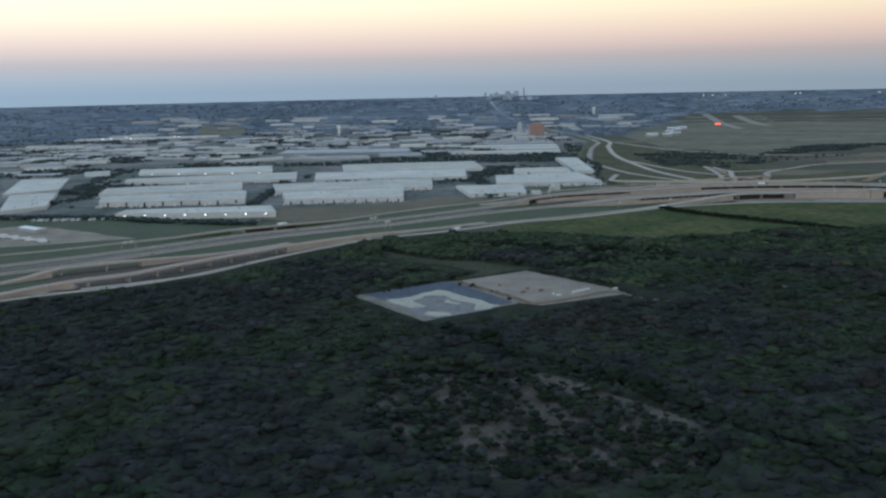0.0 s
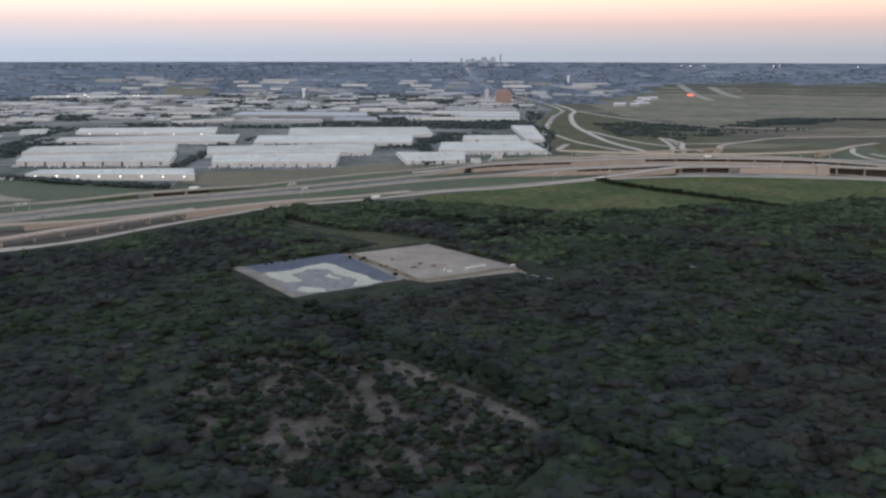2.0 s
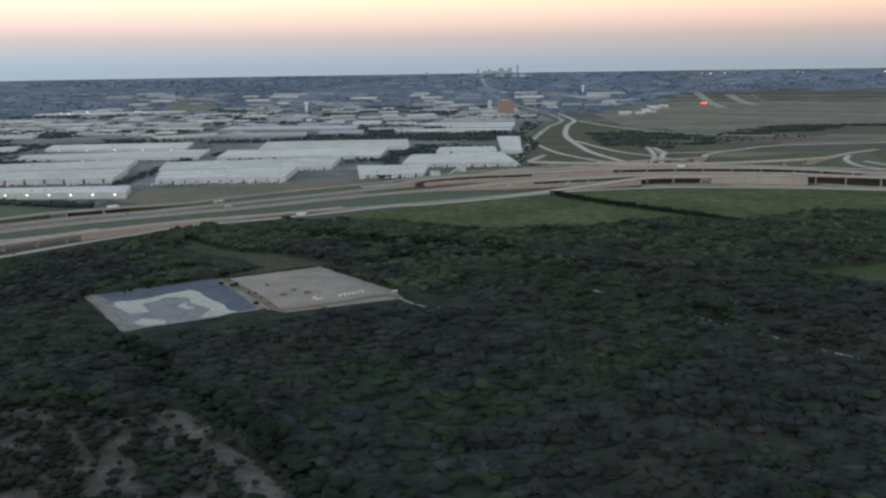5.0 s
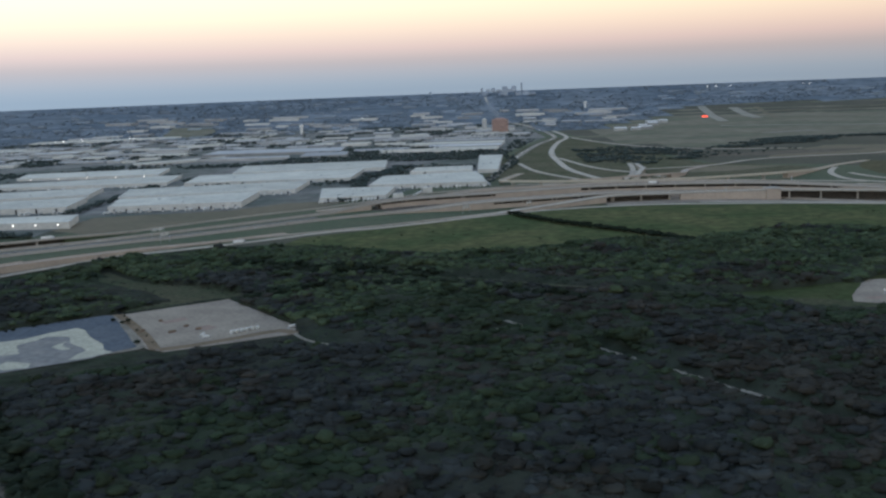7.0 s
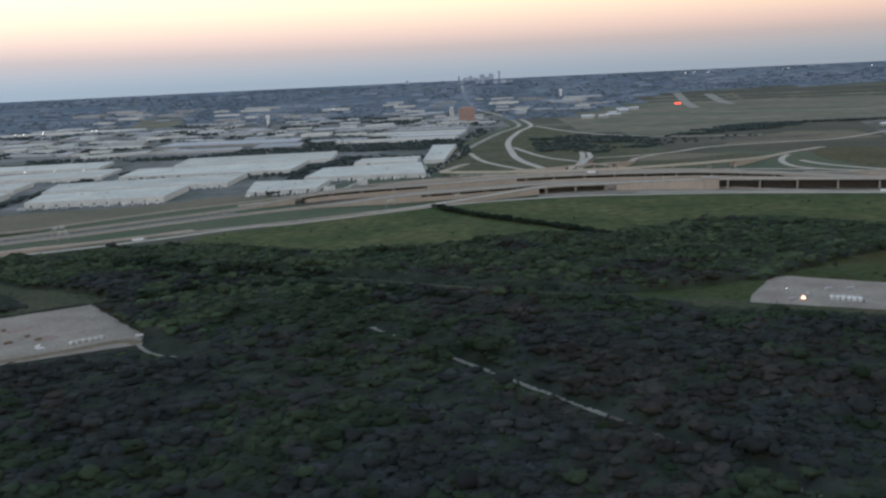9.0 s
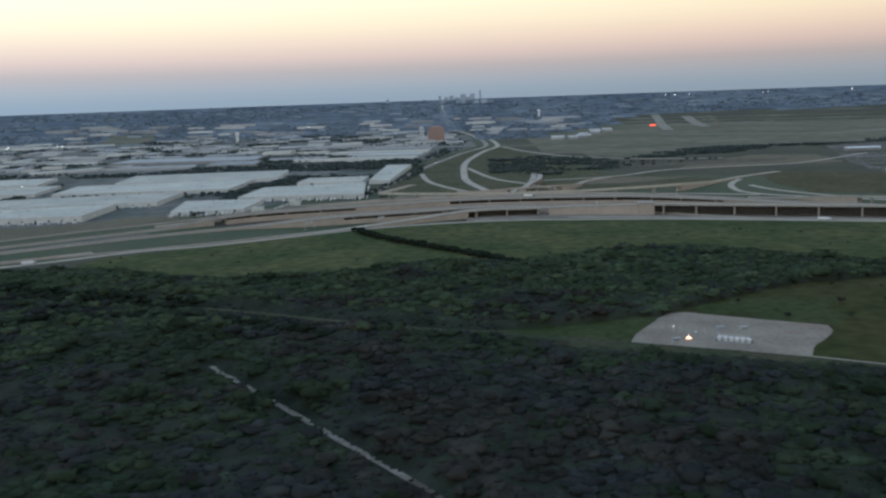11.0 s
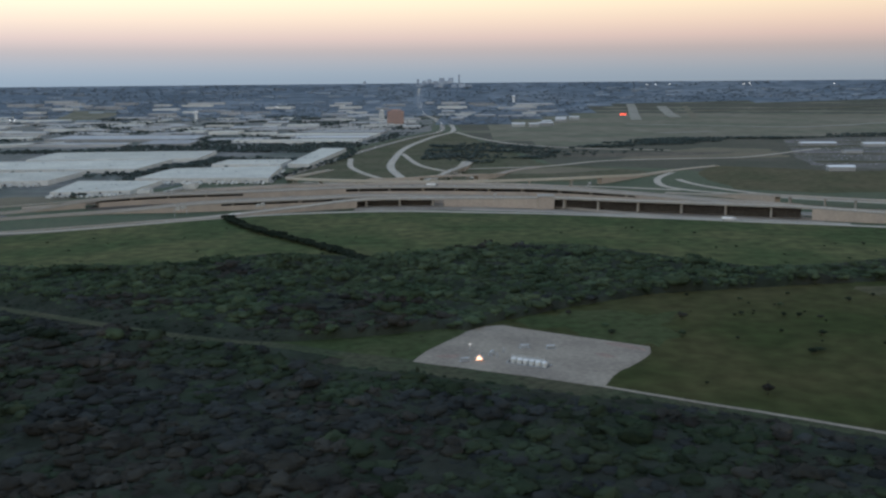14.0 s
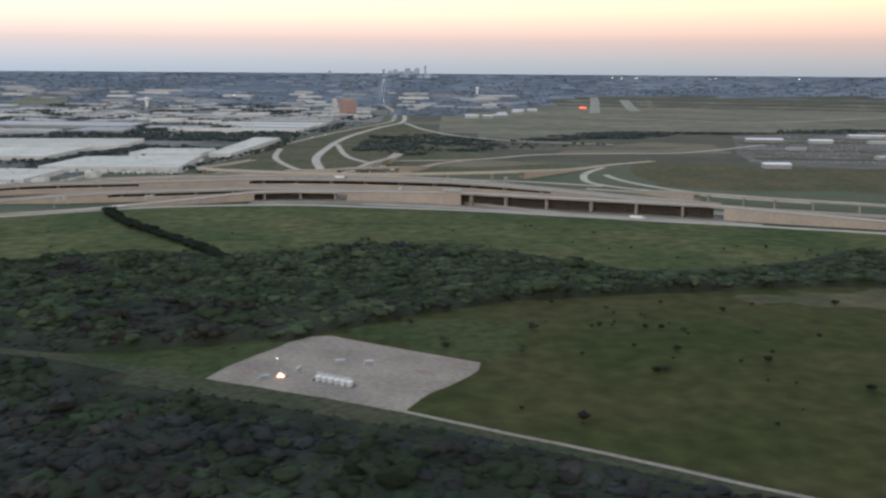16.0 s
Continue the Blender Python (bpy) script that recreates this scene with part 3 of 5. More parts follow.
def road(name, pts, width, material, label, spans=(), walls=M_TAN, parapet=.55, lines=True, step=10.0, thick=.8, every=24.0, broad=None, edge=M_PIER, bank=False, skirt=0.0):
    """A carriageway with kerbs or parapets. Where it stands high it has tan retaining walls, and open bents within the spans of x."""
    path = [(x, y, z + gz(x, y)) for x, y, z in curve(pts, step)]
    root = thing(name, None, label, "road", kind="structure")

    def half(p):
        """Half the width, which grows to broad[2] between the two x of broad."""
        if not broad:
            return width / 2
        u = min(1.0, max(0.0, min((p[0] - broad[0]) / 60, (broad[1] - p[0]) / 60)))
        return (width + (broad[2] - width) * u) / 2

    def at_edge(side, off, z):
        return lambda p: (side * half(p) + off, z)
    part("roadway", Build().sweep(path, [at_edge(-1, 0, 0), at_edge(1, 0, 0), at_edge(1, 0, -thick), at_edge(-1, 0, -thick)]), material, root)
    if width >= 11 and lines:
        for side in (-1, 1):
            part("shoulder", Build().sweep(path, [at_edge(side, -2.6 * side, .012), at_edge(side, -.3 * side, .012)][::side], closed=False), M_SHOULDER, root, "worn grey shoulder")
        part("median_barrier", Build().sweep(path, [(-.3, 0), (-.12, .9), (.12, .9), (.3, 0)]), M_PIER, root)
        for u in (-.35, .35):
            part("worn_lane", Build().sweep(path, [lambda p: (u * half(p) - .9, .012), lambda p: (u * half(p) + .9, .012)], closed=False), M_WORN, root, "darker worn lane of concrete")
    high = max(p[2] for p in pts) > 2.5
    for side in (-1, 1):
        if high:
            part("parapet", Build().sweep(path, [at_edge(side, -.2, -thick - .15), at_edge(side, -.2, parapet), at_edge(side, .2, parapet), at_edge(side, .2, -thick - .15)]), edge, root)
        elif parapet > .1:
            part("barrier", Build().sweep(path, [at_edge(side, -.2, -.1), at_edge(side, -.12, parapet), at_edge(side, .12, parapet), at_edge(side, .2, -.1)]), M_PIER, root)
    if lines:
        for u in (-.86, 0.0, .86):
            part("edge_line", Build().sweep(path, [lambda p: (u * half(p) - .12, .015), lambda p: (u * half(p) + .12, .015)], closed=False), M_LINE, root)
    if high:
        run, runs = [], []
        for p in path:
            open_here = any(a <= p[0] <= c for a, c in spans)
            if p[2] > .9 and not open_here:
                run.append(p)
            else:
                if len(run) > 1:
                    runs.append(run)
                run = []
        if len(run) > 1:
            runs.append(run)
        for r in runs:
            part("retaining_wall", Build().sweep(r, [at_edge(-1, .02, -thick), at_edge(1, -.02, -thick), lambda p: (half(p) - .02, -p[2] + .05), lambda p: (-half(p) + .02, -p[2] + .05)]), walls, root)
        # dark bank added behind open spans so the gap below the deck reads shaded
        if bank:
            for a, c in spans:
                r = [p for p in path if a - 6 <= p[0] <= c + 6]
                part("shade_bank", Build().sweep(r, [at_edge(-1, .3, -thick), at_edge(-1, .8, -thick), lambda p: (-half(p) * .8, -p[2] + .05), lambda p: (-half(p) + .3, -p[2] + .05)]), M_SHADE, root)
        if skirt:
            for a, c in spans:
                r = [p for p in path if a - 6 <= p[0] <= c + 6]
                part("retaining_wall", Build().sweep(r, [lambda p: (half(p) - 1.2, -p[2] * (1 - skirt)), lambda p: (half(p) - .5, -p[2] * (1 - skirt)), lambda p: (half(p) - .5, -p[2] + .05), lambda p: (half(p) - 1.2, -p[2] + .05)]), walls, root)
        gone = 0.0
        for i in range(1, len(path) - 1):
            p, q = path[i], path[i + 1]
            gone += math.hypot(p[0] - path[i - 1][0], p[1] - path[i - 1][1])
            if any(a <= p[0] <= c for a, c in spans) and gone > every:
                gone = 0.0
                bent(root, p[0], p[1], math.atan2(q[1] - p[1], q[0] - p[0]) - math.pi / 2, p[2], 2 * half(p))
    return root


FRONT = [(-700, 450, .25), (-420, 600, .25), (-330, 655, .25), (-278, 678, .25), (-205, 720, .25), (-160, 785, .25), (-110, 850, .25), (-75, 887, .25), (10, 936, .25), (78, 984, .25), (130, 1004, .25),
         (245, 1071, .25), (300, 1092, .25), (350, 1102, .25), (400, 1104, .25), (450, 1096, .25), (525, 1082, .25), (610, 1056, .25), (672, 1035, .25), (740, 1014, .25), (900, 955, .25), (1400, 740, .25)]
road("frontage_road", FRONT, 7, M_CONC, "pale concrete frontage road beside the pasture", parapet=.12)
road("near_viaduct", [(-70, 899, .35), (-10, 946, .35), (40, 972, .35), (83, 993, .35), (131, 1016, .4), (180, 1044, .5), (226, 1067, .7), (260, 1088, 2), (300, 1110, 4), (354, 1136, 7), (414, 1140, 7), (465, 1134, 8), (508, 1121, 9.5), (530, 1114, 10), (558, 1104, 10), (590, 1093, 10), (624, 1082, 10), (679, 1063, 10),
                      (712, 1051, 10), (765, 1030, 8), (900, 985, 3), (1100, 930, .6)], 5, M_CONC, "concrete viaduct with tan walls and open bents", broad=(170, 1300, 11), spans=((350, 414), (524, 714)), every=26.0, bank=True)
abutment = thing("bridge_abutment", None, "square tan concrete abutment block of a viaduct", "abutment", kind="structure")
part("block", Build().box(507, 521, 1112, 1128, -.2, 11.2, .3), M_TAN, abutment)
part("cap", Build().box(506.5, 521.5, 1111.5, 1128.5, 11.1, 11.8, .15), M_PIER, abutment)
road("slip_road", [(496, 1152, 2.2), (512, 1135, 1.7), (535, 1115, 1.2), (579, 1084, .6), (612, 1064, .4), (660, 1046, .35)], 6, M_MAIN, "pale concrete slip road passing under the viaduct", parapet=.3, lines=False)
road("under_lane", [(440, 1113, .3), (500, 1101, .3), (560, 1081, .3), (620, 1062, .3), (680, 1043, .3), (740, 1022, .3)], 6, M_MAIN, "narrow concrete lane along the foot of the viaduct", parapet=.12, lines=False)
road("main_road_near", [(-900, 400, .4), (-560, 610, .4), (-368, 742, .4), (-298, 800, .4), (-197, 893, .4), (-103, 955, .4), (-57, 982, .4), (15, 1036, .4), (75, 1076, .6), (145, 1106, 2), (196, 1114, 6), (236, 1124, 7.5), (274, 1135, 7.5),
                        (313, 1148, 7.5), (354, 1160, 7.5), (400, 1166, 6), (440, 1166, 5), (501, 1155, 5), (549, 1142, 4.5), (594, 1124, 3), (650, 1098, 2), (720, 1075, .6), (900, 1010, .5), (1400, 810, .5)], 13, M_MAIN,
     "wide concrete main carriageway rising onto a bridge", broad=(120, 760, 22), spans=((232, 360),), bank=True, skirt=.6)
road("main_road_far", [(-900, 440, .4), (-570, 650, .4), (-385, 778, .4), (-307, 836, .4), (-205, 930, .4), (-140, 968, .4), (-60, 1025, .4), (40, 1103, .5), (68, 1122, 2.5), (106, 1144, 7), (152, 1170, 8), (218, 1189, 8), (282, 1204, 8.5),
                       (338, 1213, 9.5), (412, 1213, 9.8), (485, 1203, 9.8), (533, 1191, 9.5), (612, 1168, 6), (665, 1148, 3), (740, 1112, .6), (900, 1045, .5), (1400, 850, .5)], 13, M_MAIN,
     "wide concrete main carriageway on a long tan viaduct", broad=(90, 760, 22), spans=((106, 225), (330, 600)), bank=True, skirt=.62)
road("collector_road", [(40, 1134, .4), (110, 1170, 3), (190, 1210, 7), (250, 1228, 8.3), (316, 1242, 8.5), (377, 1250, 8.5), (435, 1246, 8.5), (518, 1224, 8.5), (592, 1190, 6), (660, 1163, 3), (740, 1128, .5)], 9, M_MAIN,
     "pale collector lanes on a low viaduct behind the main road", spans=((180, 600),), edge=M_TAN)
road("service_lanes", [(-900, 420, .3), (-565, 630, .3), (-378, 760, .3), (-300, 820, .3), (-200, 912, .3), (-120, 962, .3), (-40, 1010, .3), (50, 1085, .3)], 9, M_ASPH, "dark asphalt service lanes", parapet=.12)
road("upper_ramp", [(271, 1487, .5), (247, 1403, 2), (242, 1350, 5), (269, 1305, 8), (322, 1278, 9), (394, 1264, 9), (462, 1266, 9), (499, 1274, 9), (554, 1289, 9), (587, 1312, 8), (620, 1352, 5), (653, 1396, 2), (705, 1462, .4), (764, 1512, .3)], 7, M_RAMP,
     "curved upper ramp on concrete bents", spans=((200, 580),), walls=M_TAN, every=40.0, thick=1.3, edge=M_CREAM)
road("cross_overpass", [(330, 1372, .4), (370, 1352, 3), (405, 1334, 7), (436, 1342, 7), (462, 1362, 6), (480, 1395, 3), (500, 1462, .4), (540, 1515, .3)], 8, M_RAMP, "short tan overpass on round piers", spans=((395, 450),), edge=M_TAN, every=14.0)
road("north_overpass", [(408, 1322, 5), (420, 1380, 7), (434, 1434, 7), (442, 1510, 3), (450, 1610, .3)], 7, M_CONC, "narrow pale overpass joining the north slip road", spans=((404, 436),), every=18.0)
road("east_viaduct", [(640, 1225, .5), (675, 1206, 1), (705, 1175, 5), (733, 1140, 7.5), (780, 1113, 7.5), (860, 1075, 7.5), (960, 1035, 5), (1150, 960, .6)], 8, M_CONC, "tan walled viaduct east of the interchange", spans=((733, 860),))
road("connector_high", [(-420, 560, .5), (-350, 628, 1.5), (-303, 672, 4), (-273, 688, 6), (-248, 704, 6), (-218, 742, 6), (-200, 762, 6), (-162, 806, 6), (-124, 848, 5), (-76, 898, 3), (-22, 938, 1), (40, 982, .4)], 8, M_RAMP,
     "tan concrete connector ramp on piers", edge=M_TAN, spans=((-280, -150),), every=20.0)
road("connector_low", [(-430, 530, .4), (-350, 612, .4), (-313, 648, .4), (-279, 668, .4), (-248, 684, .4), (-220, 705, .4), (-194, 736, .4), (-158, 785, .4), (-122, 834, .4), (-80, 878, .4), (-60, 890, .4)], 5.5, M_CONC,
     "pale concrete lane along the woods", parapet=.12, lines=False)
road("west_bridge", [(-470, 600, .4), (-400, 655, .5), (-345, 705, 1), (-325, 724, 4), (-313, 735, 6), (-294, 748, 6), (-271, 761, 6), (-248, 780, 4), (-219, 803, 2), (-185, 836, .5), (-150, 872, .4)], 8, M_RAMP,
     "tan bridge over a cross street beside the connector", edge=M_TAN, spans=((-316, -268),))
patch("bridge_apron", [(-314, 690), (-300, 700), (-284, 694), (-270, 672), (-286, 662), (-300, 672)], .25, M_RAMP, "pale concrete apron under the ramp", rough=.8, step=5)
road("far_frontage", [(-900, 560, .3), (-560, 745, .3), (-409, 835, .3), (-366, 858, .3), (-324, 888, .3), (-275, 914, 1.4), (-222, 938, 4.6), (-189, 951, 5.2), (-163, 972, 4.6), (-125, 1012, 1.6), (-95, 1050, .3), (-23, 1115, .3),
                      (43, 1163, .3), (95, 1215, .3), (148, 1270, .3), (217, 1303, .3), (264, 1328, .3), (320, 1336, .3)], 6, M_CONC, "far frontage road crossing a small bridge", spans=((-210, -168),), walls=M_VERGE, bank=True)
road("north_road_west", [(225, 1405, .3), (237, 1500, .3), (257, 1670, .3), (284, 1865, .3), (329, 2130, .3), (380, 2370, .3), (372, 2700, .3), (345, 2980, .3)], 11, M_CONC, "north-bound highway lanes beyond the interchange", parapet=.2)
road("north_road_east", [(372, 1362, .3), (345, 1506, .3), (338, 1640, .3), (340, 1880, .3), (373, 2165, .3), (408, 2368, .3), (395, 2700, .3), (362, 2980, .3)], 10, M_CONC, "south-bound highway lanes beyond the interchange", parapet=.2)
road("far_highway", [(353, 2980, .4), (320, 3200, .4), (292, 3400, .4), (262, 3700, .5), (235, 4100, .5), (215, 4560, .6)], 10, M_CONC, "distant highway running to the city", parapet=.2, lines=False, step=60)
for n_, p_ in enumerate(([(273, 1660, .3), (290, 1530, .3), (318, 1438, .3), (352, 1365, .3), (392, 1322, .3)], [(343, 1742, .3), (380, 1545, .3), (425, 1445, .3), (452, 1380, .3), (480, 1330, .3)],
                         [(392, 1342, .3), (418, 1423, .3), (433, 1518, .3), (440, 1600, .3)], [(690, 1430, .3), (668, 1385, .3), (654, 1339, .3), (651, 1285, .3), (670, 1246, .3), (708, 1212, .3), (760, 1172, .3), (820, 1140, .3)],
                         [(680, 1352, .3), (682, 1324, .3), (695, 1278, .3), (726, 1222, .3), (770, 1180, .3)], [(415, 2330, .3), (431, 2256, .3), (463, 2115, .3), (528, 1940, .3), (624, 1839, .3), (760, 1780, .3)],
                         [(440, 1490, .3), (545, 1520, .3), (631, 1595, .3), (748, 1625, .3), (840, 1645, .3), (1000, 1800, .3)], [(262, 1340, .3), (330, 1318, .3), (420, 1300, .3), (560, 1290, .3), (660, 1250, .3)])):
    road("slip_road", p_, 7.5, M_CONC, "pale concrete slip road of the interchange", parapet=.12, lines=False)
strip("runway", [(830, 2632), (1000, 2550), (1150, 2455), (1280, 2490), (1440, 2610), (1600, 2720), (1850, 2860)], 26, M_STRIP, "weathered pale taxiway across the airfield", z=.4, category="runway", step=40)
strip("runway", [(1000, 2960), (1150, 2930), (1400, 3010), (1700, 3120), (2000, 3180)], 44, M_BROWN, "dry mown strip across the airfield", z=.35, category="runway", step=40)
strip("runway", [(1180, 3420), (1400, 3390), (1700, 3420), (2000, 3450)], 50, M_BROWN, "weathered far taxiway", z=.4, category="runway", step=40)
strip("runway", [(897, 2870), (935, 3120), (990, 3480), (1025, 3740)], 30, M_STRIP, "weathered pale runway on the airfield", z=.5, category="runway", step=40)
strip("runway", [(1034, 3015), (1070, 3280), (1112, 3620)], 34, M_STRIP, "worn brown taxiway on the airfield", z=.5, category="runway", step=40)
strip("runway", [(1069, 2935), (1130, 3240), (1190, 3600)], 20, M_BROWN, "dry verge between two taxiways", z=.45, category="runway", step=40)
for line_ in ([(-507, 1180), (-530, 1320), (-560, 1450), (-625, 1745), (-680, 2050)], [(-238, 1150), (-250, 1300), (-232, 1460), (-250, 1620), (-270, 1900)], [(25, 1230), (60, 1330), (62, 1480), (90, 1700), (100, 1980)]):
    strip("district_street", line_, 7, M_ASPH, "grey street between the warehouses", z=.25, category="street", step=30)


# ---------------------------------------------------------------- buildings
def warehouse(quad, h, label, roof=M_ROOF, wall=M_WALL, docks=0, lamps=0, units=3, skylights=0, group="warehouses"):
    """A flat-roofed shed: walls with a parapet, a roof slab set below it, dock doors, roof units."""
    root = thing("warehouse", None, label, "warehouse", group)
    base = min(gz(x, y) for x, y in quad) - .3
    top = max(gz(x, y) for x, y in quad) + h
    c = (sum(p[0] for p in quad) / 4, sum(p[1] for p in quad) / 4)
    inner = [(c[0] + (x - c[0]) * .993, c[1] + (y - c[1]) * .985) for x, y in quad]
    w = Build()
    w.add([(x, y, base) for x, y in quad] + [(x, y, top) for x, y in quad] + [(x, y, top) for x, y in inner] + [(x, y, top - .6) for x, y in inner],
          [(i, (i + 1) % 4, 4 + (i + 1) % 4, 4 + i) for i in range(4)] + [(4 + i, 4 + (i + 1) % 4, 8 + (i + 1) % 4, 8 + i) for i in range(4)] + [(8 + i, 8 + (i + 1) % 4, 12 + (i + 1) % 4, 12 + i) for i in range(4)])
    shell = part("wall", w, wall, root)
    part("roof", Build().prism(inner, top - 1.0, top - .35), roof, root)
    (ax, ay), (bx, by) = quad[0], quad[1]
    L = math.hypot(bx - ax, by - ay)
    ux, uy = (bx - ax) / L, (by - ay) / L

    def on_front(s, out, z):
        return (ax + ux * s + uy * out, ay + uy * s - ux * out, z)
    bay, rise = (1.1, h * .78) if docks < 9 else (.9, h * .5)
    for k in range(docks):
        s = L * (k + .5) / docks
        b = Build()
        pts = [on_front(s + d, o, z) for o in (-.2, .25) for d, z in ((-bay, 0.1), (bay, 0.1), (bay, rise), (-bay, rise))]
        b.add(pts, [(0, 1, 2, 3), (7, 6, 5, 4), (0, 4, 5, 1), (1, 5, 6, 2), (2, 6, 7, 3), (3, 7, 4, 0)])
        part("dock_door", b, M_DARK, shell, "dark recessed dock bay")
    for k in range(lamps):
        s = L * (k + .5) / lamps
        b = Build()
        pts = [on_front(s + d, o, z) for o in (-.1, .5) for d, z in ((-.75, h * .56), (.75, h * .56), (.6, h * .72), (-.6, h * .72))]
        b.add(pts, [(0, 1, 2, 3), (7, 6, 5, 4), (0, 4, 5, 1), (1, 5, 6, 2), (2, 6, 7, 3), (3, 7, 4, 0)])
        part("wall_lamp", b, M_LAMP, shell, "lit white wall lamp")
    for k in range(units):
        u, v = random.uniform(.1, .9), random.uniform(.2, .8)
        x = (quad[0][0] * (1 - u) + quad[1][0] * u) * (1 - v) + (quad[3][0] * (1 - u) + quad[2][0] * u) * v
        y = (quad[0][1] * (1 - u) + quad[1][1] * u) * (1 - v) + (quad[3][1] * (1 - u) + quad[2][1] * u) * v
        part("roof_unit", Build().box(x - 1.2, x + 1.2, y - 1, y + 1, top - .4, top + .9, .15), M_STEEL, root)
    return root


W_LABEL = "long white flat-roofed warehouse"
for quad_, h_, docks_, lamps_ in (
        ([(-385, 1066), (-198, 1062), (-214, 1120), (-385, 1105)], 7, 0, 8), ([(-450, 1192), (-262, 1196), (-282, 1300), (-470, 1258)], 7, 8, 0),
        ([(-490, 1300), (-296, 1334), (-316, 1432), (-507, 1380)], 6, 10, 0), ([(-512, 1474), (-240, 1474), (-258, 1598), (-526, 1525)], 6, 0, 0),
        ([(-540, 1626), (-304, 1620), (-328, 1745), (-566, 1718)], 6, 0, 5), ([(-208, 1184), (-57, 1192), (-62, 1300), (-225, 1262)], 7, 11, 0),
        ([(-240, 1294), (-22, 1324), (-24, 1435), (-262, 1390)], 6, 12, 0), ([(-208, 1455), (30, 1455), (30, 1600), (-222, 1571)], 6, 0, 0),
        ([(-178, 1600), (62, 1612), (50, 1757), (-195, 1735)], 6, 0, 0), ([(70, 1342), (222, 1338), (207, 1490), (75, 1460)], 6, 9, 0),
        ([(109, 1515), (200, 1510), (200, 1588), (113, 1583)], 6, 0, 0), ([(208, 1520), (238, 1512), (249, 1795), (208, 1800)], 6, 0, 0),
        ([(28, 1218), (104, 1232), (106, 1325), (12, 1325)], 5, 4, 0), ([(112, 1230), (124, 1232), (123, 1246), (111, 1245)], 5, 0, 0), ([(143, 1282), (155, 1284), (154, 1300), (142, 1298)], 6, 0, 0), ([(-640, 1330), (-583, 1390), (-642, 1580), (-718, 1565)], 5, 0, 0),
        ([(-550, 1130), (-512, 1178), (-566, 1345), (-624, 1320)], 5, 0, 0), ([(-628, 1611), (-588, 1623), (-624, 1720), (-661, 1695)], 5, 0, 0)):
    warehouse(quad_, h_, W_LABEL + (" and dark dock bays" if docks_ else " and lit wall lamps" if lamps_ else ""), docks=docks_, lamps=lamps_)
for quad_, lab_ in (([(110, 2000), (240, 1985), (246, 2050), (112, 2062)], "broad white warehouse beyond the trees"), ([(100, 2100), (250, 2085), (256, 2150), (100, 2165)], "broad grey warehouse beyond the trees"),
                    ([(60, 2200), (258, 2185), (262, 2240), (60, 2260)], "long white warehouse beyond the trees"), ([(90, 2300), (262, 2290), (266, 2360), (90, 2372)], "long grey warehouse beyond the trees"), ([(-344, 1950), (-160, 1936), (-170, 1990), (-350, 2000)], "long grey industrial roof"),
                    ([(-140, 1940), (-50, 1950), (-60, 2050), (-150, 2060)], "grey flat industrial roof"), ([(-440, 1880), (-300, 1990), (-310, 2030), (-460, 1920)], "long pale industrial roof"),
                    ([(-380, 2100), (-80, 2080), (-90, 2200), (-380, 2230)], "broad dull industrial roof"), ([(-1126, 2500), (-1000, 2560), (-1010, 2660), (-1130, 2610)], "pale distant warehouse on flat ground"),
                    ([(-1170, 2940), (-740, 3000), (-745, 3080), (-1180, 3020)], "long pale distant warehouse")):
    grey_ = "grey" in lab_ or "dull" in lab_
    warehouse(quad_, 5, lab_, M_ROOF2 if grey_ else M_ROOF, M_WALL2 if grey_ else M_WALL, units=1, group="far industrial buildings")

rng = random.Random(11)
placed = []
for k in range(2600):
    y = rng.uniform(1650, 3900)
    x = rng.uniform(-.62 * y - 100, .17 * y - 90) if y < 3100 else rng.uniform(-.6 * y, .2 * y)
    L, D = rng.uniform(22, 105) * (.8 + y / 7000), rng.uniform(16, 46) * (.8 + y / 5000)
    if y > 2700 and (rng.random() < .72 or x < -.35 * y):
        continue
    if y < 2000 and x > -720:
        continue
    if any(abs(x - q[0]) < (L + q[2]) * .55 and abs(y - q[1]) < (D + q[3]) * .62 for q in placed) or (x > 100 and 1980 < y < 2400) or (-470 < x < -40 and 1860 < y < 2250):
        continue
    if distance_to(x, y, [(375, 2370), (372, 2700), (345, 2980), (292, 3400), (262, 3700)]) < L * .6 + 25 or (-1190 < x < -730 and 2900 < y < 3100):
        continue
    if any(inside(x + u * L * .6, y + v * D * .6, TOWN_FIELD) for u in (-1, 0, 1) for v in (-1, 0, 1)):
        continue
    placed.append((x, y, L, D))
    if len(placed) > 270:
        break
for x, y, L, D in placed:
    a = rng.uniform(-.06, .12)
    c, s = math.cos(a), math.sin(a)
    quad_ = [(x + c * u - s * v, y + s * u + c * v) for u, v in ((-L / 2, -D / 2), (L / 2, -D / 2), (L / 2, D / 2), (-L / 2, D / 2))]
    bright = rng.random() < .27
    warehouse(quad_, rng.uniform(3.5, 6), "pale distant industrial building" if bright else "grey distant industrial building", M_ROOF if bright else M_ROOF2, M_WALL if bright else M_WALL2, units=0, group="far industrial buildings")


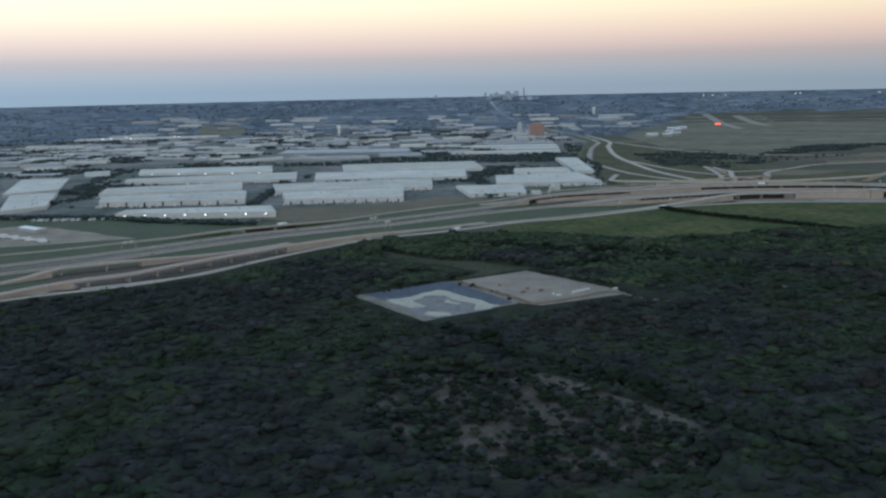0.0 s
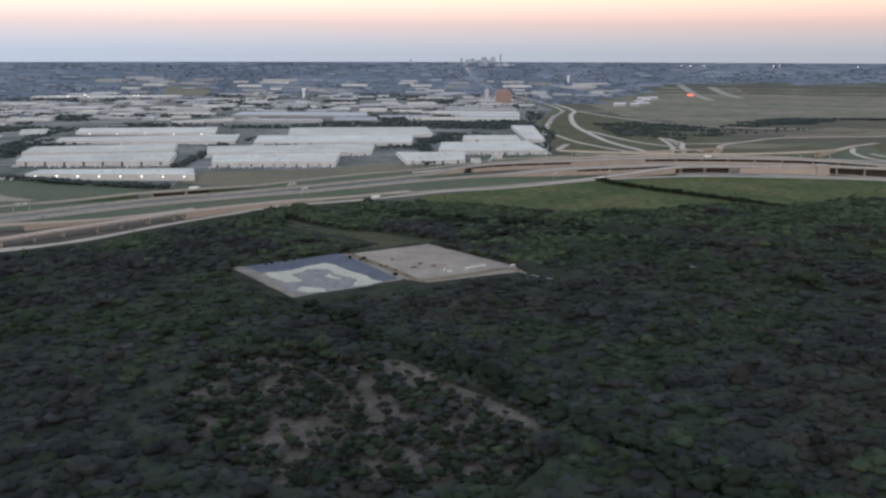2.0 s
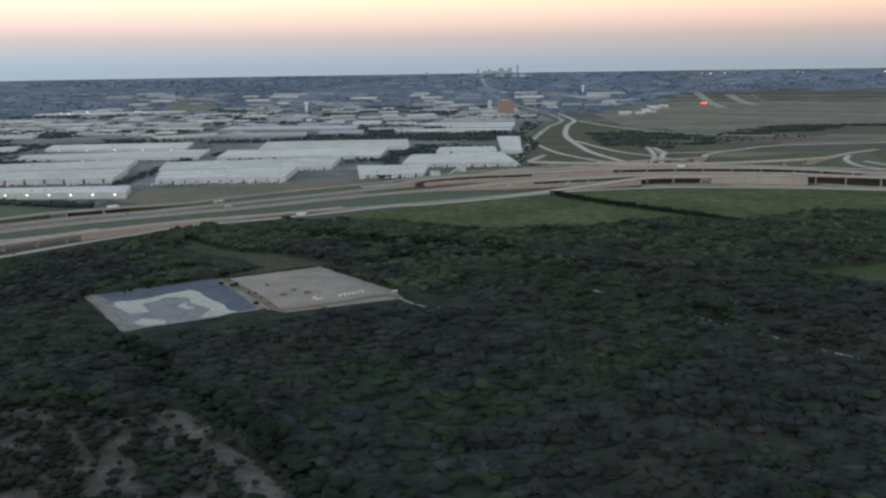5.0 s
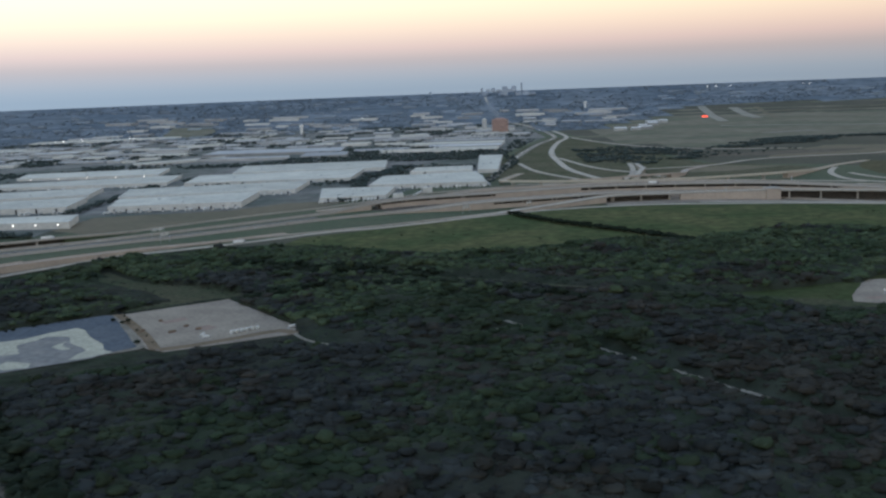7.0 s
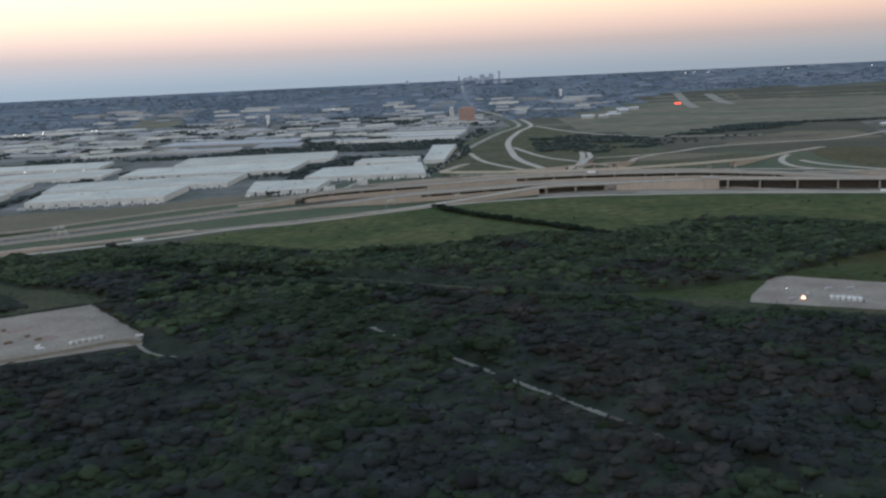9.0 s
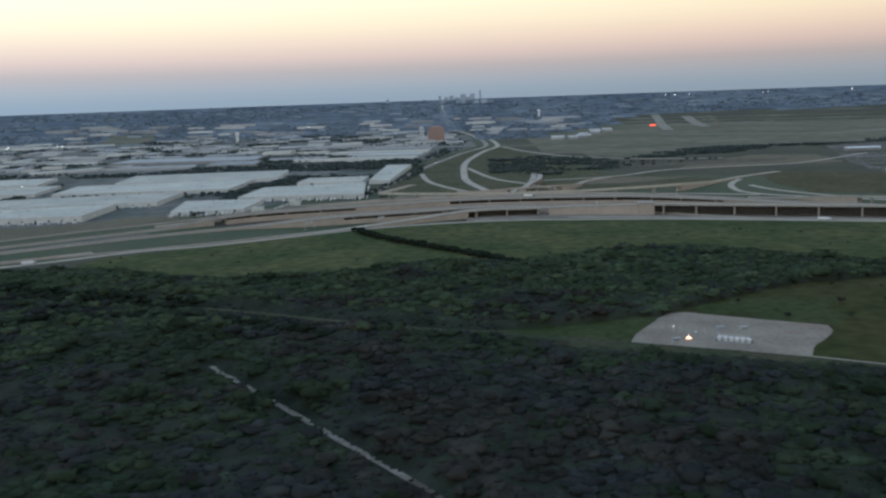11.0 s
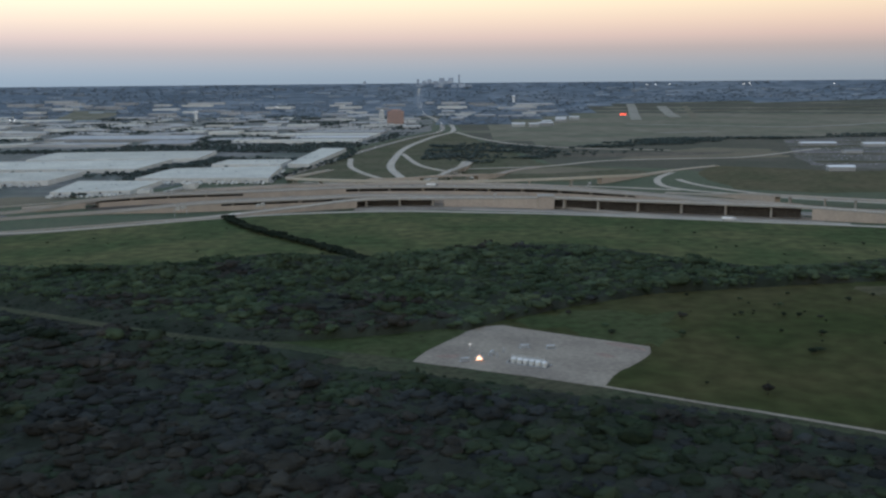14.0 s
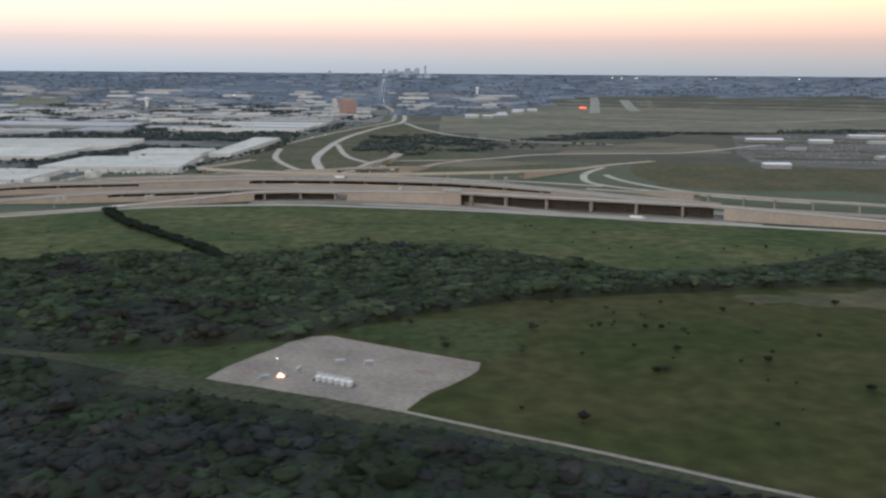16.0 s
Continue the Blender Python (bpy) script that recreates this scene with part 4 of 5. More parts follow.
def block(name, x, y, w, d, h, material, label, category, floors=8, bays=6, ang=0.0, glass=M_GLASS):
    """A tall building: a body with a stepped roof, and a window band for each storey."""
    z = gz(x, y)
    root = thing(name, pose(x, y, z, 0, 0, ang), label, category)
    body = part("body", Build().box(-w / 2, w / 2, -d / 2, d / 2, -.5, h, .4), material, root)
    part("roof", Build().box(-w * .3, w * .3, -d * .3, d * .3, h - .1, h + h * .08, .3), material, root)
    for f in range(floors):
        z0 = h * (f + .35) / floors
        for k in range(bays):
            u = -w / 2 + w * (k + .5) / bays
            part("window", Build().box(u - w / bays * .3, u + w / bays * .3, -d / 2 - .08, -d / 2 + .2, z0, z0 + h / floors * .45), glass, body)
    return root


block("hotel", 257, 2684, 42, 18, 36, M_BRICK, "orange brick slab tower among low buildings", "building", 8, 7, 4)
block("office_block", 215, 2760, 12, 12, 34, M_WALL, "slim pale office tower", "building", 6, 2)


def water_tower(x, y, h, label):
    """A standing cylindrical tank, wider at the head."""
    root = thing("water_tower", pose(x, y, gz(x, y)), label, "water tower")
    part("shaft", Build().lathe([(4.6, -.2), (4.2, 1), (4.2, h * .7)], 16), M_WHITE, root)
    part("tank", Build().lathe([(4.3, h * .68), (6.2, h * .76), (6.4, h * .94), (5.2, h), (.8, h * 1.03)], 16), M_WHITE, root)


water_tower(-343, 2992, 30, "white cylindrical water tower among the roofs")
water_tower(610, 3900, 26, "small white water tower far off")

# the far city
SKYLINE = [(1.70, 40, 8, 0), (1.22, 27, 23, 0), (.68, 26, 26, 0), (-.03, 21, 22, 0), (-.34, 15, 20, 0), (-.72, 22, 11, 0), (.98, 14, 24, 0), (.32, 13, 26, 0), (1.95, 15, 30, 150), (1.48, 12, 26, 150), (.70, 15, 22, 150), (.45, 10, 24, 130), (2.35, 9, 26, 130), (-.55, 8, 26, 100), (-3.85, 14, 12, 0)]
for az, h, w, near in SKYLINE:
    a, r = radians(az), 4585 - near
    block("skyscraper", MID[0] + r * math.sin(a), MID[1] + r * math.cos(a), w, w * .8, h, M_TOWER, "skyscraper of a distant city, tinted blue-grey for haze", "skyscraper", 5, 2, glass=M_HAZE)


def low_house(x, y, w, d, h, ang, label, material=M_WHITE):
    root = thing("airfield_building", pose(x, y, gz(x, y), 0, 0, ang), label, "building")
    part("wall", Build().box(-w / 2, w / 2, -d / 2, d / 2, -.3, h), M_WALL2, root)
    b = Build()
    b.add([(-w / 2 - .6, -d / 2 - .6, h), (w / 2 + .6, -d / 2 - .6, h), (w / 2 + .6, d / 2 + .6, h), (-w / 2 - .6, d / 2 + .6, h), (-w / 2 - .6, 0, h + d * .12), (w / 2 + .6, 0, h + d * .12)],
          [(3, 2, 1, 0), (0, 1, 5, 4), (2, 3, 4, 5), (1, 2, 5), (3, 0, 4)])
    part("roof", b, material, root)


for x, y, w, d in ((562, 2570, 30, 16), (598, 2552, 22, 14), (630, 2600, 34, 14), (640, 2700, 22, 14), (684, 2800, 26, 16), (696, 2900, 30, 16), (735, 2935, 26, 16)):
    low_house(x, y, w, d, 7, 6, "white-roofed hangar at the edge of the airfield")
for x, y, w in ((1015, 1855, 56), (1098, 1836, 34), (1225, 1960, 60), (893, 1440, 30)):
    low_house(x, y, w, 16, 5, -3, "long low white-roofed building beside a car park")
patch("car_park", [(880, 1460), (905, 1620), (955, 1815), (1010, 2010), (1120, 2060), (1320, 2060), (1320, 1480), (1010, 1440)], .14, M_LOT, "grey car park with rows of vehicles", rough=6, step=25)
patch("bare_lot", [(560, 1690), (640, 1720), (720, 1750), (860, 1740), (800, 1690), (620, 1660)], .14, M_BARE, "bare pale lot beside the interchange", rough=6, step=20)
strip("bare_lot", [(836, 2250), (890, 2278), (962, 2300)], 40, M_DIRT, "pale bare strip before the airfield", category="lot", step=20)
for line_, w_ in (([(905, 1560), (1020, 1550), (1320, 1570)], 26), ([(925, 1690), (1100, 1680), (1320, 1700)], 20), ([(965, 1830), (1120, 1850), (1320, 1840)], 30), ([(1010, 1950), (1150, 1940), (1320, 1960)], 24)):
    strip("lot_verge", line_, w_, M_ROUGH, "olive grass strip between rows of parked cars", z=.3, category="verge", step=20)
for x, y, w in ((1010, 1700, 26), (1080, 1560, 34), (1190, 1840, 30)):
    low_house(x, y, w, 12, 4, 8, "low pale shed beside a car park", M_ROOF2)
patch("bare_lot", [(640, 1600), (760, 1610), (900, 1640), (915, 1800), (820, 1840), (700, 1690)], .12, M_BROWN, "dry brown lot with worn tracks", rough=9, step=20)
patch("bare_lot", [(480, 1420), (560, 1430), (640, 1480), (560, 1510), (500, 1480)], .12, M_BROWN, "dry brown grass between slip roads", rough=6, step=15)


# ---------------------------------------------------------------- vehicles
def car(x, y, z, ang, label="small car on the highway", lit=False):
    root = thing("car", pose(x, y, z, 0, 0, ang), label, "car", "cars on the highway")
    body = part("body", CAR_BODY, None, root)
    part("cabin", CAR_CABIN, None, root)
    for u in (-.8, .8):
        for w in (-.48, .48):
            part("wheel", CAR_WHEEL, None, root).location = (u, w, .2)
    if lit:
        for w in (-.35, .35):
            part("headlight", CAR_LAMP, None, body, "lit white headlight").location = (1.3, w, .45)
    return root


def outline(prof, w):
    n = len(prof)
    return Build().add([(x, s * w, z) for s in (-1, 1) for x, z in prof], [tuple(range(n)), tuple(range(2 * n - 1, n - 1, -1))] + [(k, n + k, n + (k + 1) % n, (k + 1) % n) for k in range(n)])


CAR_BODY = outline([(-1.3, .2), (1.3, .2), (1.32, .5), (.7, .58), (-1.1, .6), (-1.3, .5)], .52).mesh("body", M_CARS)
CAR_CABIN = outline([(-1.0, .58), (.55, .56), (.15, .85), (-.7, .87)], .46).mesh("cabin", M_GLASS)
CAR_WHEEL = Build().add([(.2 * math.cos(k * math.pi / 4), s, .2 * math.sin(k * math.pi / 4)) for s in (-.08, .08) for k in range(8)],
                        [tuple(range(7, -1, -1)), tuple(range(8, 16))] + [(k, (k + 1) % 8, 8 + (k + 1) % 8, 8 + k) for k in range(8)]).mesh("wheel", M_TYRE)
CAR_LAMP = Build().box(-.05, .12, -.28, .28, -.18, .18, .04).mesh("headlight", M_LAMP)


def truck(x, y, z, ang, label="white articulated lorry on the frontage road"):
    root = thing("truck", pose(x, y, z, 0, 0, ang), label, "truck", "trucks on the highway")
    part("trailer", Build().box(-7.5, 1.5, -.75, .75, .6, 2.6, .1), M_WHITE, root)
    part("cab", outline([(1.8, .35), (4.2, .35), (4.25, 1.1), (3.4, 1.3), (3.1, 2.2), (1.8, 2.4)], .7), M_CARS, root)
    for u in (-6.6, -5.8, 1.9, 3.6):
        for w in (-.65, .65):
            part("wheel", CAR_WHEEL, None, root).matrix_basis = pose(u, w, .36) @ Matrix.Diagonal((1.7, 1.6, 1.7, 1))


def heading(p, q):
    return math.degrees(math.atan2(q[1] - p[1], q[0] - p[0]))


low_house(-445, 985, 34, 12, 4, -38, "white-roofed depot in a truck yard")
for k in range(9):
    truck(-470 + 9 * k, 955 - 6 * k + (k % 2) * 6, .25, 50, "white lorry parked in a yard")
truck(10, 938, .3, 36)
truck(-172, 965, 4.9, 40, "white box lorry on the small bridge")
truck(252, 1078, .4, 32)
truck(655, 1043, .4, -18, "white lorry beside the long viaduct")
truck(412, 1213, 9.82, -2, "white lorry on the main carriageway")
trailers = Build()
rq = random.Random(19)
for (ax, ay), (bx, by), out_, n_ in (((-450, 1192), (-262, 1196), 9, 34), ((-208, 1184), (-57, 1192), 9, 30), ((-240, 1294), (-22, 1324), 8, 40), ((-490, 1300), (-296, 1334), 8, 34), ((70, 1342), (222, 1338), 8, 30),
                                     ((28, 1218), (104, 1232), 7, 18), ((135, 1240), (150, 1330), -6, 20), ((-208, 1455), (30, 1455), 9, 36), ((-512, 1474), (-240, 1474), 9, 38), ((226, 1345), (212, 1490), 8, 20), ((-480, 1075), (-395, 1070), 6, 18)):
    for k in range(n_):
        u = (k + rq.uniform(.1, .5)) / n_
        if rq.random() < .3:
            continue
        x, y = ax + (bx - ax) * u, ay + (by - ay) * u - out_ - rq.uniform(0, 4)
        trailers.box(x - .8, x + .8, y - 4, y + 4, .6, 2.7, .1)
        for v in (-3, 2.6):
            trailers.box(x - .7, x + .7, y + v - .4, y + v + .4, .05, .7)
solid("parked_trailers", trailers, mat("trailer_sides", (.62, .62, .6), (.5, .5, .49), .2, island=.35, fine_amt=.08), "white box trailers parked at the dock doors", "trailers", "stuff")
rv = random.Random(5)
for pts_, n_, w_, lit_ in ((FRONT[2:20], 8, 1.5, False),
                           ([(-368, 742, .4), (-298, 800, .4), (-197, 893, .4), (-103, 955, .4), (-57, 982, .4), (15, 1036, .4), (60, 1066, .5)], 9, 5, False),
                           ([(-385, 778, .4), (-307, 836, .4), (-205, 930, .4), (-140, 968, .4), (-60, 1025, .4), (40, 1103, .5)], 8, 5, False),
                           ([(338, 1213, 9.5), (412, 1213, 9.8), (485, 1203, 9.8), (533, 1191, 9.5)], 7, 5, False),
                           ([(237, 1500, .3), (257, 1670, .3), (284, 1865, .3), (329, 2130, .3), (380, 2370, .3), (372, 2700, .3), (345, 2980, .3)], 12, 3, True),
                           ([(345, 1506, .3), (338, 1640, .3), (340, 1880, .3), (373, 2165, .3), (408, 2368, .3), (395, 2700, .3)], 9, 3, False)):
    line_ = curve(pts_, 10)
    for k in range(n_):
        i = rv.randrange(1, len(line_) - 1)
        p, q = line_[i], line_[i + 1]
        o = rv.choice((-1, 1)) * w_ * rv.uniform(.3, 1)
        d = math.hypot(q[0] - p[0], q[1] - p[1])
        flip = lit_ or rv.random() < .5
        car(p[0] + (q[1] - p[1]) / d * o, p[1] - (q[0] - p[0]) / d * o, p[2] + .02, heading(p, q) + (180 if flip else 0),
            "car with lit headlights on the highway" if lit_ else "small car on the highway", lit_)
for k in range(26):
    p = (292 - 57 * k / 26 + rv.uniform(-7, 7), 3400 + 900 * k / 26)
    car(p[0], p[1], gz(*p) + .6, -100, "distant car with lit headlights", True)
lots = Build()
for i in range(110):
    for j in range(30):
        x, y = 880 + i * 4 + rv.uniform(-.5, .5), 1500 + j * 17 + rv.uniform(-1, 1)
        if rv.random() < .4 and inside(x, y, [(890, 1500), (912, 1620), (965, 1815), (1020, 1990), (1290, 2000), (1290, 1500)]) and not any(abs(y - by) < 16 for by in (1558, 1688, 1840, 1950)) and not any(abs(x - bx) < bw / 2 + 8 and abs(y - by) < 18 for bx, by, bw in ((1098, 2080, 60), (1150, 2040, 36), (1225, 2095, 70), (893, 1440, 30))):
            lots.box(x - .6, x + .6, y - 1.3, y + 1.3, .15, .85, .2)
solid("parked_cars", lots, mat("mixed_car_paint", (.20, .205, .215), (.15, .15, .16), .3, rough=.35, island=.8), "rows of parked cars in a large car park", "parked cars", "stuff")


# ---------------------------------------------------------------- signs, lamps
def gantry(x, y, z, ang, w, h, label):
    """An overhead sign gantry seen from the back: two posts, a truss, two panels."""
    root = thing("sign_gantry", pose(x, y, z, 0, 0, ang), label, "road sign", "sign gantries")
    for u in (-w / 2, w / 2):
        part("post", Build().lathe([(.28, -.2), (.24, .3), (.2, h)], 8, u, 0), M_STEEL, root)
    part("truss", Build().box(-w / 2, w / 2, -.2, .2, h - .9, h - .2, .05), M_STEEL, root)
    for u in (-w * .22, w * .22):
        part("panel", Build().box(u - w * .16, u + w * .16, .22, .3, h - 1.9, h + .5), M_TANK, root)


for x, y, z, a, w, h in ((-80, 985, 0, 58, 14, 8), (-63, 955, 0, 58, 10, 8), (201, 1085, 0, 62, 14, 7), (265, 1105, 0, 62, 12, 7), (564, 1215, 0, 70, 12, 12), (-300, 860, 0, 45, 14, 7), (470, 1130, 7, 75, 10, 5)):
    gantry(x, y, z, a, w, h, "steel gantry with pale sign panels over the highway")

sign = thing("red_light_sign", pose(900, 3120, 0), "glowing red light board at a runway end", "light board")
part("panel", Build().box(-9, 9, -.5, .5, 4, 7.6, .1), M_RED, sign)
for u in (-8, 8):
    part("post", Build().box(u - .4, u + .4, -.4, .4, -.3, 4.2), M_STEEL, sign)


def mast(x, y, h, s, label):
    root = thing("lamp_mast", pose(x, y, gz(x, y)), label, "lamp", "lit lamp masts")
    part("pole", Build().lathe([(.4, -.3), (.25, h)], 8), M_STEEL, root)
    part("lamp_head", Build().lathe([(s * .6, h), (s, h + s * .5), (s * .7, h + s)], 10), M_LAMP, root, "lit white lamp head")


for x, y in ((-1047, 2850), (-1019, 2842), (-1000, 2925), (-950, 2815), (-842, 2900), (-828, 2896), (-240, 3620)):
    mast(x, y, 11, 1.7, "tall mast with a lit white lamp")
for az in (12.6, 13.1, 13.9, 17.9, 18.2, 22.5):
    a = radians(az)
    mast(MID[0] + 4350 * math.sin(a), MID[1] + 4350 * math.cos(a), 14, 2.2, "distant mast with a lit white lamp")


# ---------------------------------------------------------------- on the pads
def tank(x, y, z, r, h, label="pale steel storage tank on the well pad"):
    root = thing("storage_tank", pose(x, y, z), label, "tank", "storage tanks")
    shell = part("shell", Build().lathe([(r, 0), (r, h)], 14), M_TANK, root)
    part("roof", Build().lathe([(r * 1.03, h - .05), (r * 1.03, h + .08), (r * .15, h + .45)], 14), M_WHITE, root)
    part("ladder", Build().box(r, r + .15, -.25, .25, 0, h + .3), M_STEEL, shell)


def catwalk(x, y, z, ang, w, h):
    """A raised walkway along a row of tanks: deck, posts and a hand rail."""
    root = thing("catwalk", pose(x, y, z, 0, 0, ang), "pale steel catwalk along the tanks", "catwalk", "catwalks")
    part("deck", Build().box(-w / 2, w / 2, -.35, .35, h - .1, h, .02), M_TANK, root)
    part("hand_rail", Build().box(-w / 2, w / 2, -.36, -.28, h + .75, h + .85, .02), M_TANK, root)
    for k in range(6):
        u = -w / 2 + .2 + (w - .4) * k / 5
        part("post", Build().box(u - .07, u + .07, -.36, -.22, 0, h + .8), M_STEEL, root)


def separator(x, y, z, ang, label="horizontal steel vessel on a skid", paint=None):
    root = thing("separator", pose(x, y, z, 0, 0, ang), label, "vessel", "steel vessels")
    part("skid", Build().box(-2.2, 2.2, -.7, .7, 0, .35, .05), M_STEEL, root)
    b = Build()
    ringsx = [(-2.0, .1), (-1.85, .5), (-1.6, .62), (1.6, .62), (1.85, .5), (2.0, .1)]
    v = [(x_, r_ * math.cos(k * math.pi / 5), 1.1 + r_ * math.sin(k * math.pi / 5)) for x_, r_ in ringsx for k in range(10)]
    b.add(v, [(i * 10 + k, i * 10 + (k + 1) % 10, (i + 1) * 10 + (k + 1) % 10, (i + 1) * 10 + k) for i in range(5) for k in range(10)] + [tuple(range(9, -1, -1)), tuple(50 + k for k in range(10))])
    part("vessel", b, paint or M_STEEL, root)
    for u in (-1.2, 1.2):
        part("saddle", Build().box(u - .15, u + .15, -.6, .6, .3, .75), M_STEEL, root)


for k in range(6):
    tank(465.6 + 2.35 * k, 665.2 - 1.15 * k, .35, 1.15, 1.7)
catwalk(471.4, 663.9, .35, -26, 14.6, 2.1)
for x, y, a in ((471, 685.5, 10), (482, 684.5, 12), (457, 676, 70), (446, 666.5, 20)):
    separator(x, y, .35, a)
# rim and dark sheet are added; the sheet stands for shadow below the tanks
dam = thing("containment_wall", pose(471.5, 662.3, .35, 0, 0, -26), "low grey steel rim added round the tanks, with a dark sheet for their shadow", "containment wall")
for n_, b_ in (("long_side", (-9, 9, -2.4, -2.2)), ("long_side", (-9, 9, 2.2, 2.4)), ("short_side", (-9, -8.8, -2.2, 2.2)), ("short_side", (8.8, 9, -2.2, 2.2))):
    part(n_, Build().box(*b_, 0, .45, .03), M_STEEL, dam)
part("liner", Build().box(-8.8, 8.8, -2.2, 2.2, .0, .04), M_SHADE, dam)
flare = thing("heater", pose(452, 668.5, .35), "heater unit with an orange flame glow", "heater")
part("housing", Build().box(-1.6, 1.6, -.9, .9, 0, 1.3, .15), M_STEEL, flare)
part("flame", Build().lathe([(.25, .5), (.55, .9), (.5, 1.4), (.2, 2.0), (.04, 2.4)], 7, -.35, -1.3).lathe([(.2, .3), (.4, .6), (.3, 1.1), (.05, 1.5)], 7, .5, -1.2).lathe([(.15, .3), (.3, .5), (.2, .9), (.04, 1.2)], 7, -1.2, -1.2), M_FLARE, flare, "ragged pale orange flame")
part("stack", Build().lathe([(.25, 1.2), (.2, 3.6)], 8), M_STEEL, flare)
mast(448, 682, 3.0, .26, "short lamp post lit white on the well pad")
for name_, poly_ in (("worn_patch", [(504, 694), (512, 693), (519, 686), (521, 680), (514, 684), (507, 689)]), ("worn_patch", [(433, 674), (438, 677), (444, 676), (441, 671), (436, 671)]), ("worn_patch", [(500, 678), (505, 678), (509, 672), (504, 671)])):
    patch(name_, poly_, .37, M_SCUFF, "reddish worn patch in the gravel", rough=1.0, step=3)
for name_, poly_ in (("worn_patch", [(60, 646), (66, 651), (74, 645), (70, 639)]), ("worn_patch", [(36, 660), (48, 670), (52, 664), (41, 655)])):
    patch(name_, poly_, .37, M_SCUFF, "faint brown worn patch in the gravel", rough=1.2, step=3)
for x, y in ((462, 679), (459, 672)):
    root = thing("wellhead", pose(x, y, .35), "steel wellhead valve tree on the pad", "wellhead", "wellheads")
    part("stem", Build().lathe([(.35, 0), (.2, .3), (.18, 1.8), (.3, 1.9), (.1, 2.3)], 8), M_STEEL, root)
    part("valve", Build().box(-.6, .6, -.15, .15, .9, 1.2, .05), M_STEEL, root)
for k in range(6):
    tank(85.5 + 2.35 * k, 630.5 + 1.75 * k, .35, 1.0, 1.3, "pale steel storage tank on the gravel pad")
catwalk(92, 633.6, .35, 36.7, 14.5, 1.9)
for x, y, a in ((74, 622, 30), (71, 626, 80), (116, 640, 30)):
    separator(x, y, .35, a, "pale horizontal vessel on a skid", M_TANK)

for x, y, w, a in ((36, 661, 1.1, 0), (64, 641, 1.6, 20), (51, 636, 2.1, 40), (55, 648, 1.3, 60), (33, 640, 1.8, 80)):
    root = thing("pallet_stack", pose(x, y, .35, 0, 0, a), "rust-brown stack of pallets on the gravel pad", "pallets", "pallet stacks")
    for k in range(3):
        part("pallet", Build().box(-w, w, -.7, .7, .3 * k, .3 * k + .24, .03), M_RUST, root)
    part("tarpaulin", Build().box(-w * .9, w * .9, -.62, .62, .88, 1.15, .12), M_BERM, root)


# ---------------------------------------------------------------- trees
def icosa():
    p = (1 + 5 ** .5) / 2
    v = np.array([(-1, p, 0), (1, p, 0), (-1, -p, 0), (1, -p, 0), (0, -1, p), (0, 1, p), (0, -1, -p), (0, 1, -p), (p, 0, -1), (p, 0, 1), (-p, 0, -1), (-p, 0, 1)], float)
    f = np.array([(0, 11, 5), (0, 5, 1), (0, 1, 7), (0, 7, 10), (0, 10, 11), (1, 5, 9), (5, 11, 4), (11, 10, 2), (10, 7, 6), (7, 1, 8), (3, 9, 4), (3, 4, 2), (3, 2, 6), (3, 6, 8), (3, 8, 9), (4, 9, 5), (2, 4, 11), (6, 2, 10), (8, 6, 7), (9, 8, 1)])
    return v / np.linalg.norm(v[0]), f


ICO_V, ICO_F = icosa()


def finer(v, f):
    """Each triangle split in four and the points put back on the unit ball."""
    pts, faces, seen = [tuple(p) for p in v], [], {}

    def mid(a, b):
        key = (min(a, b), max(a, b))
        if key not in seen:
            m = (np.array(pts[a]) + np.array(pts[b])) / 2
            seen[key] = len(pts)
            pts.append(tuple(m / np.linalg.norm(m)))
        return seen[key]
    for a, b, c in f:
        ab, bc, ca = mid(a, b), mid(b, c), mid(c, a)
        faces += [(a, ab, ca), (b, bc, ab), (c, ca, bc), (ab, bc, ca)]
    return np.array(pts), np.array(faces)


FINE_V, FINE_F = finer(ICO_V, ICO_F)


def crown_shape(rs, leaves=14, size=.26, core=.62, lobes=8, fine=True):
    """A ragged crown of unit radius, base near z = 0: a lobed, uneven head, open underneath, wrapped in small leaf clumps. Also how many faces the head has."""
    d, f = (FINE_V, FINE_F) if fine else (ICO_V, ICO_F)
    q = rs.normal(0, 1, (lobes, 3))
    q[:, 2] = np.abs(q[:, 2]) * .6
    q /= np.linalg.norm(q, axis=1)[:, None]
    amp = rs.uniform(.22, .62, lobes)

    def reach(w):
        return core + (amp * np.exp((w @ q.T - 1) * 9.5)).max(1)
    v = d * (reach(d) * rs.uniform(.88, 1.12, len(d)))[:, None]
    f = f[v[f].mean(1)[:, 2] > -.38]
    w = rs.normal(0, 1, (leaves, 3))
    w[:, 2] = w[:, 2] * .7 + .25
    w /= np.linalg.norm(w, axis=1)[:, None]
    c = w * (reach(w) * rs.uniform(.92, 1.18, leaves))[:, None]
    t = c[:, None, :] + rs.normal(0, 1, (leaves, 3, 3)) * size * np.array([.7, .7, .45])
    V = np.concatenate([v, t.reshape(-1, 3)])
    V[:, 2] = (V[:, 2] + .62) * .72
    return V, np.concatenate([f, np.arange(leaves * 3).reshape(-1, 3) + len(v)]), len(f)


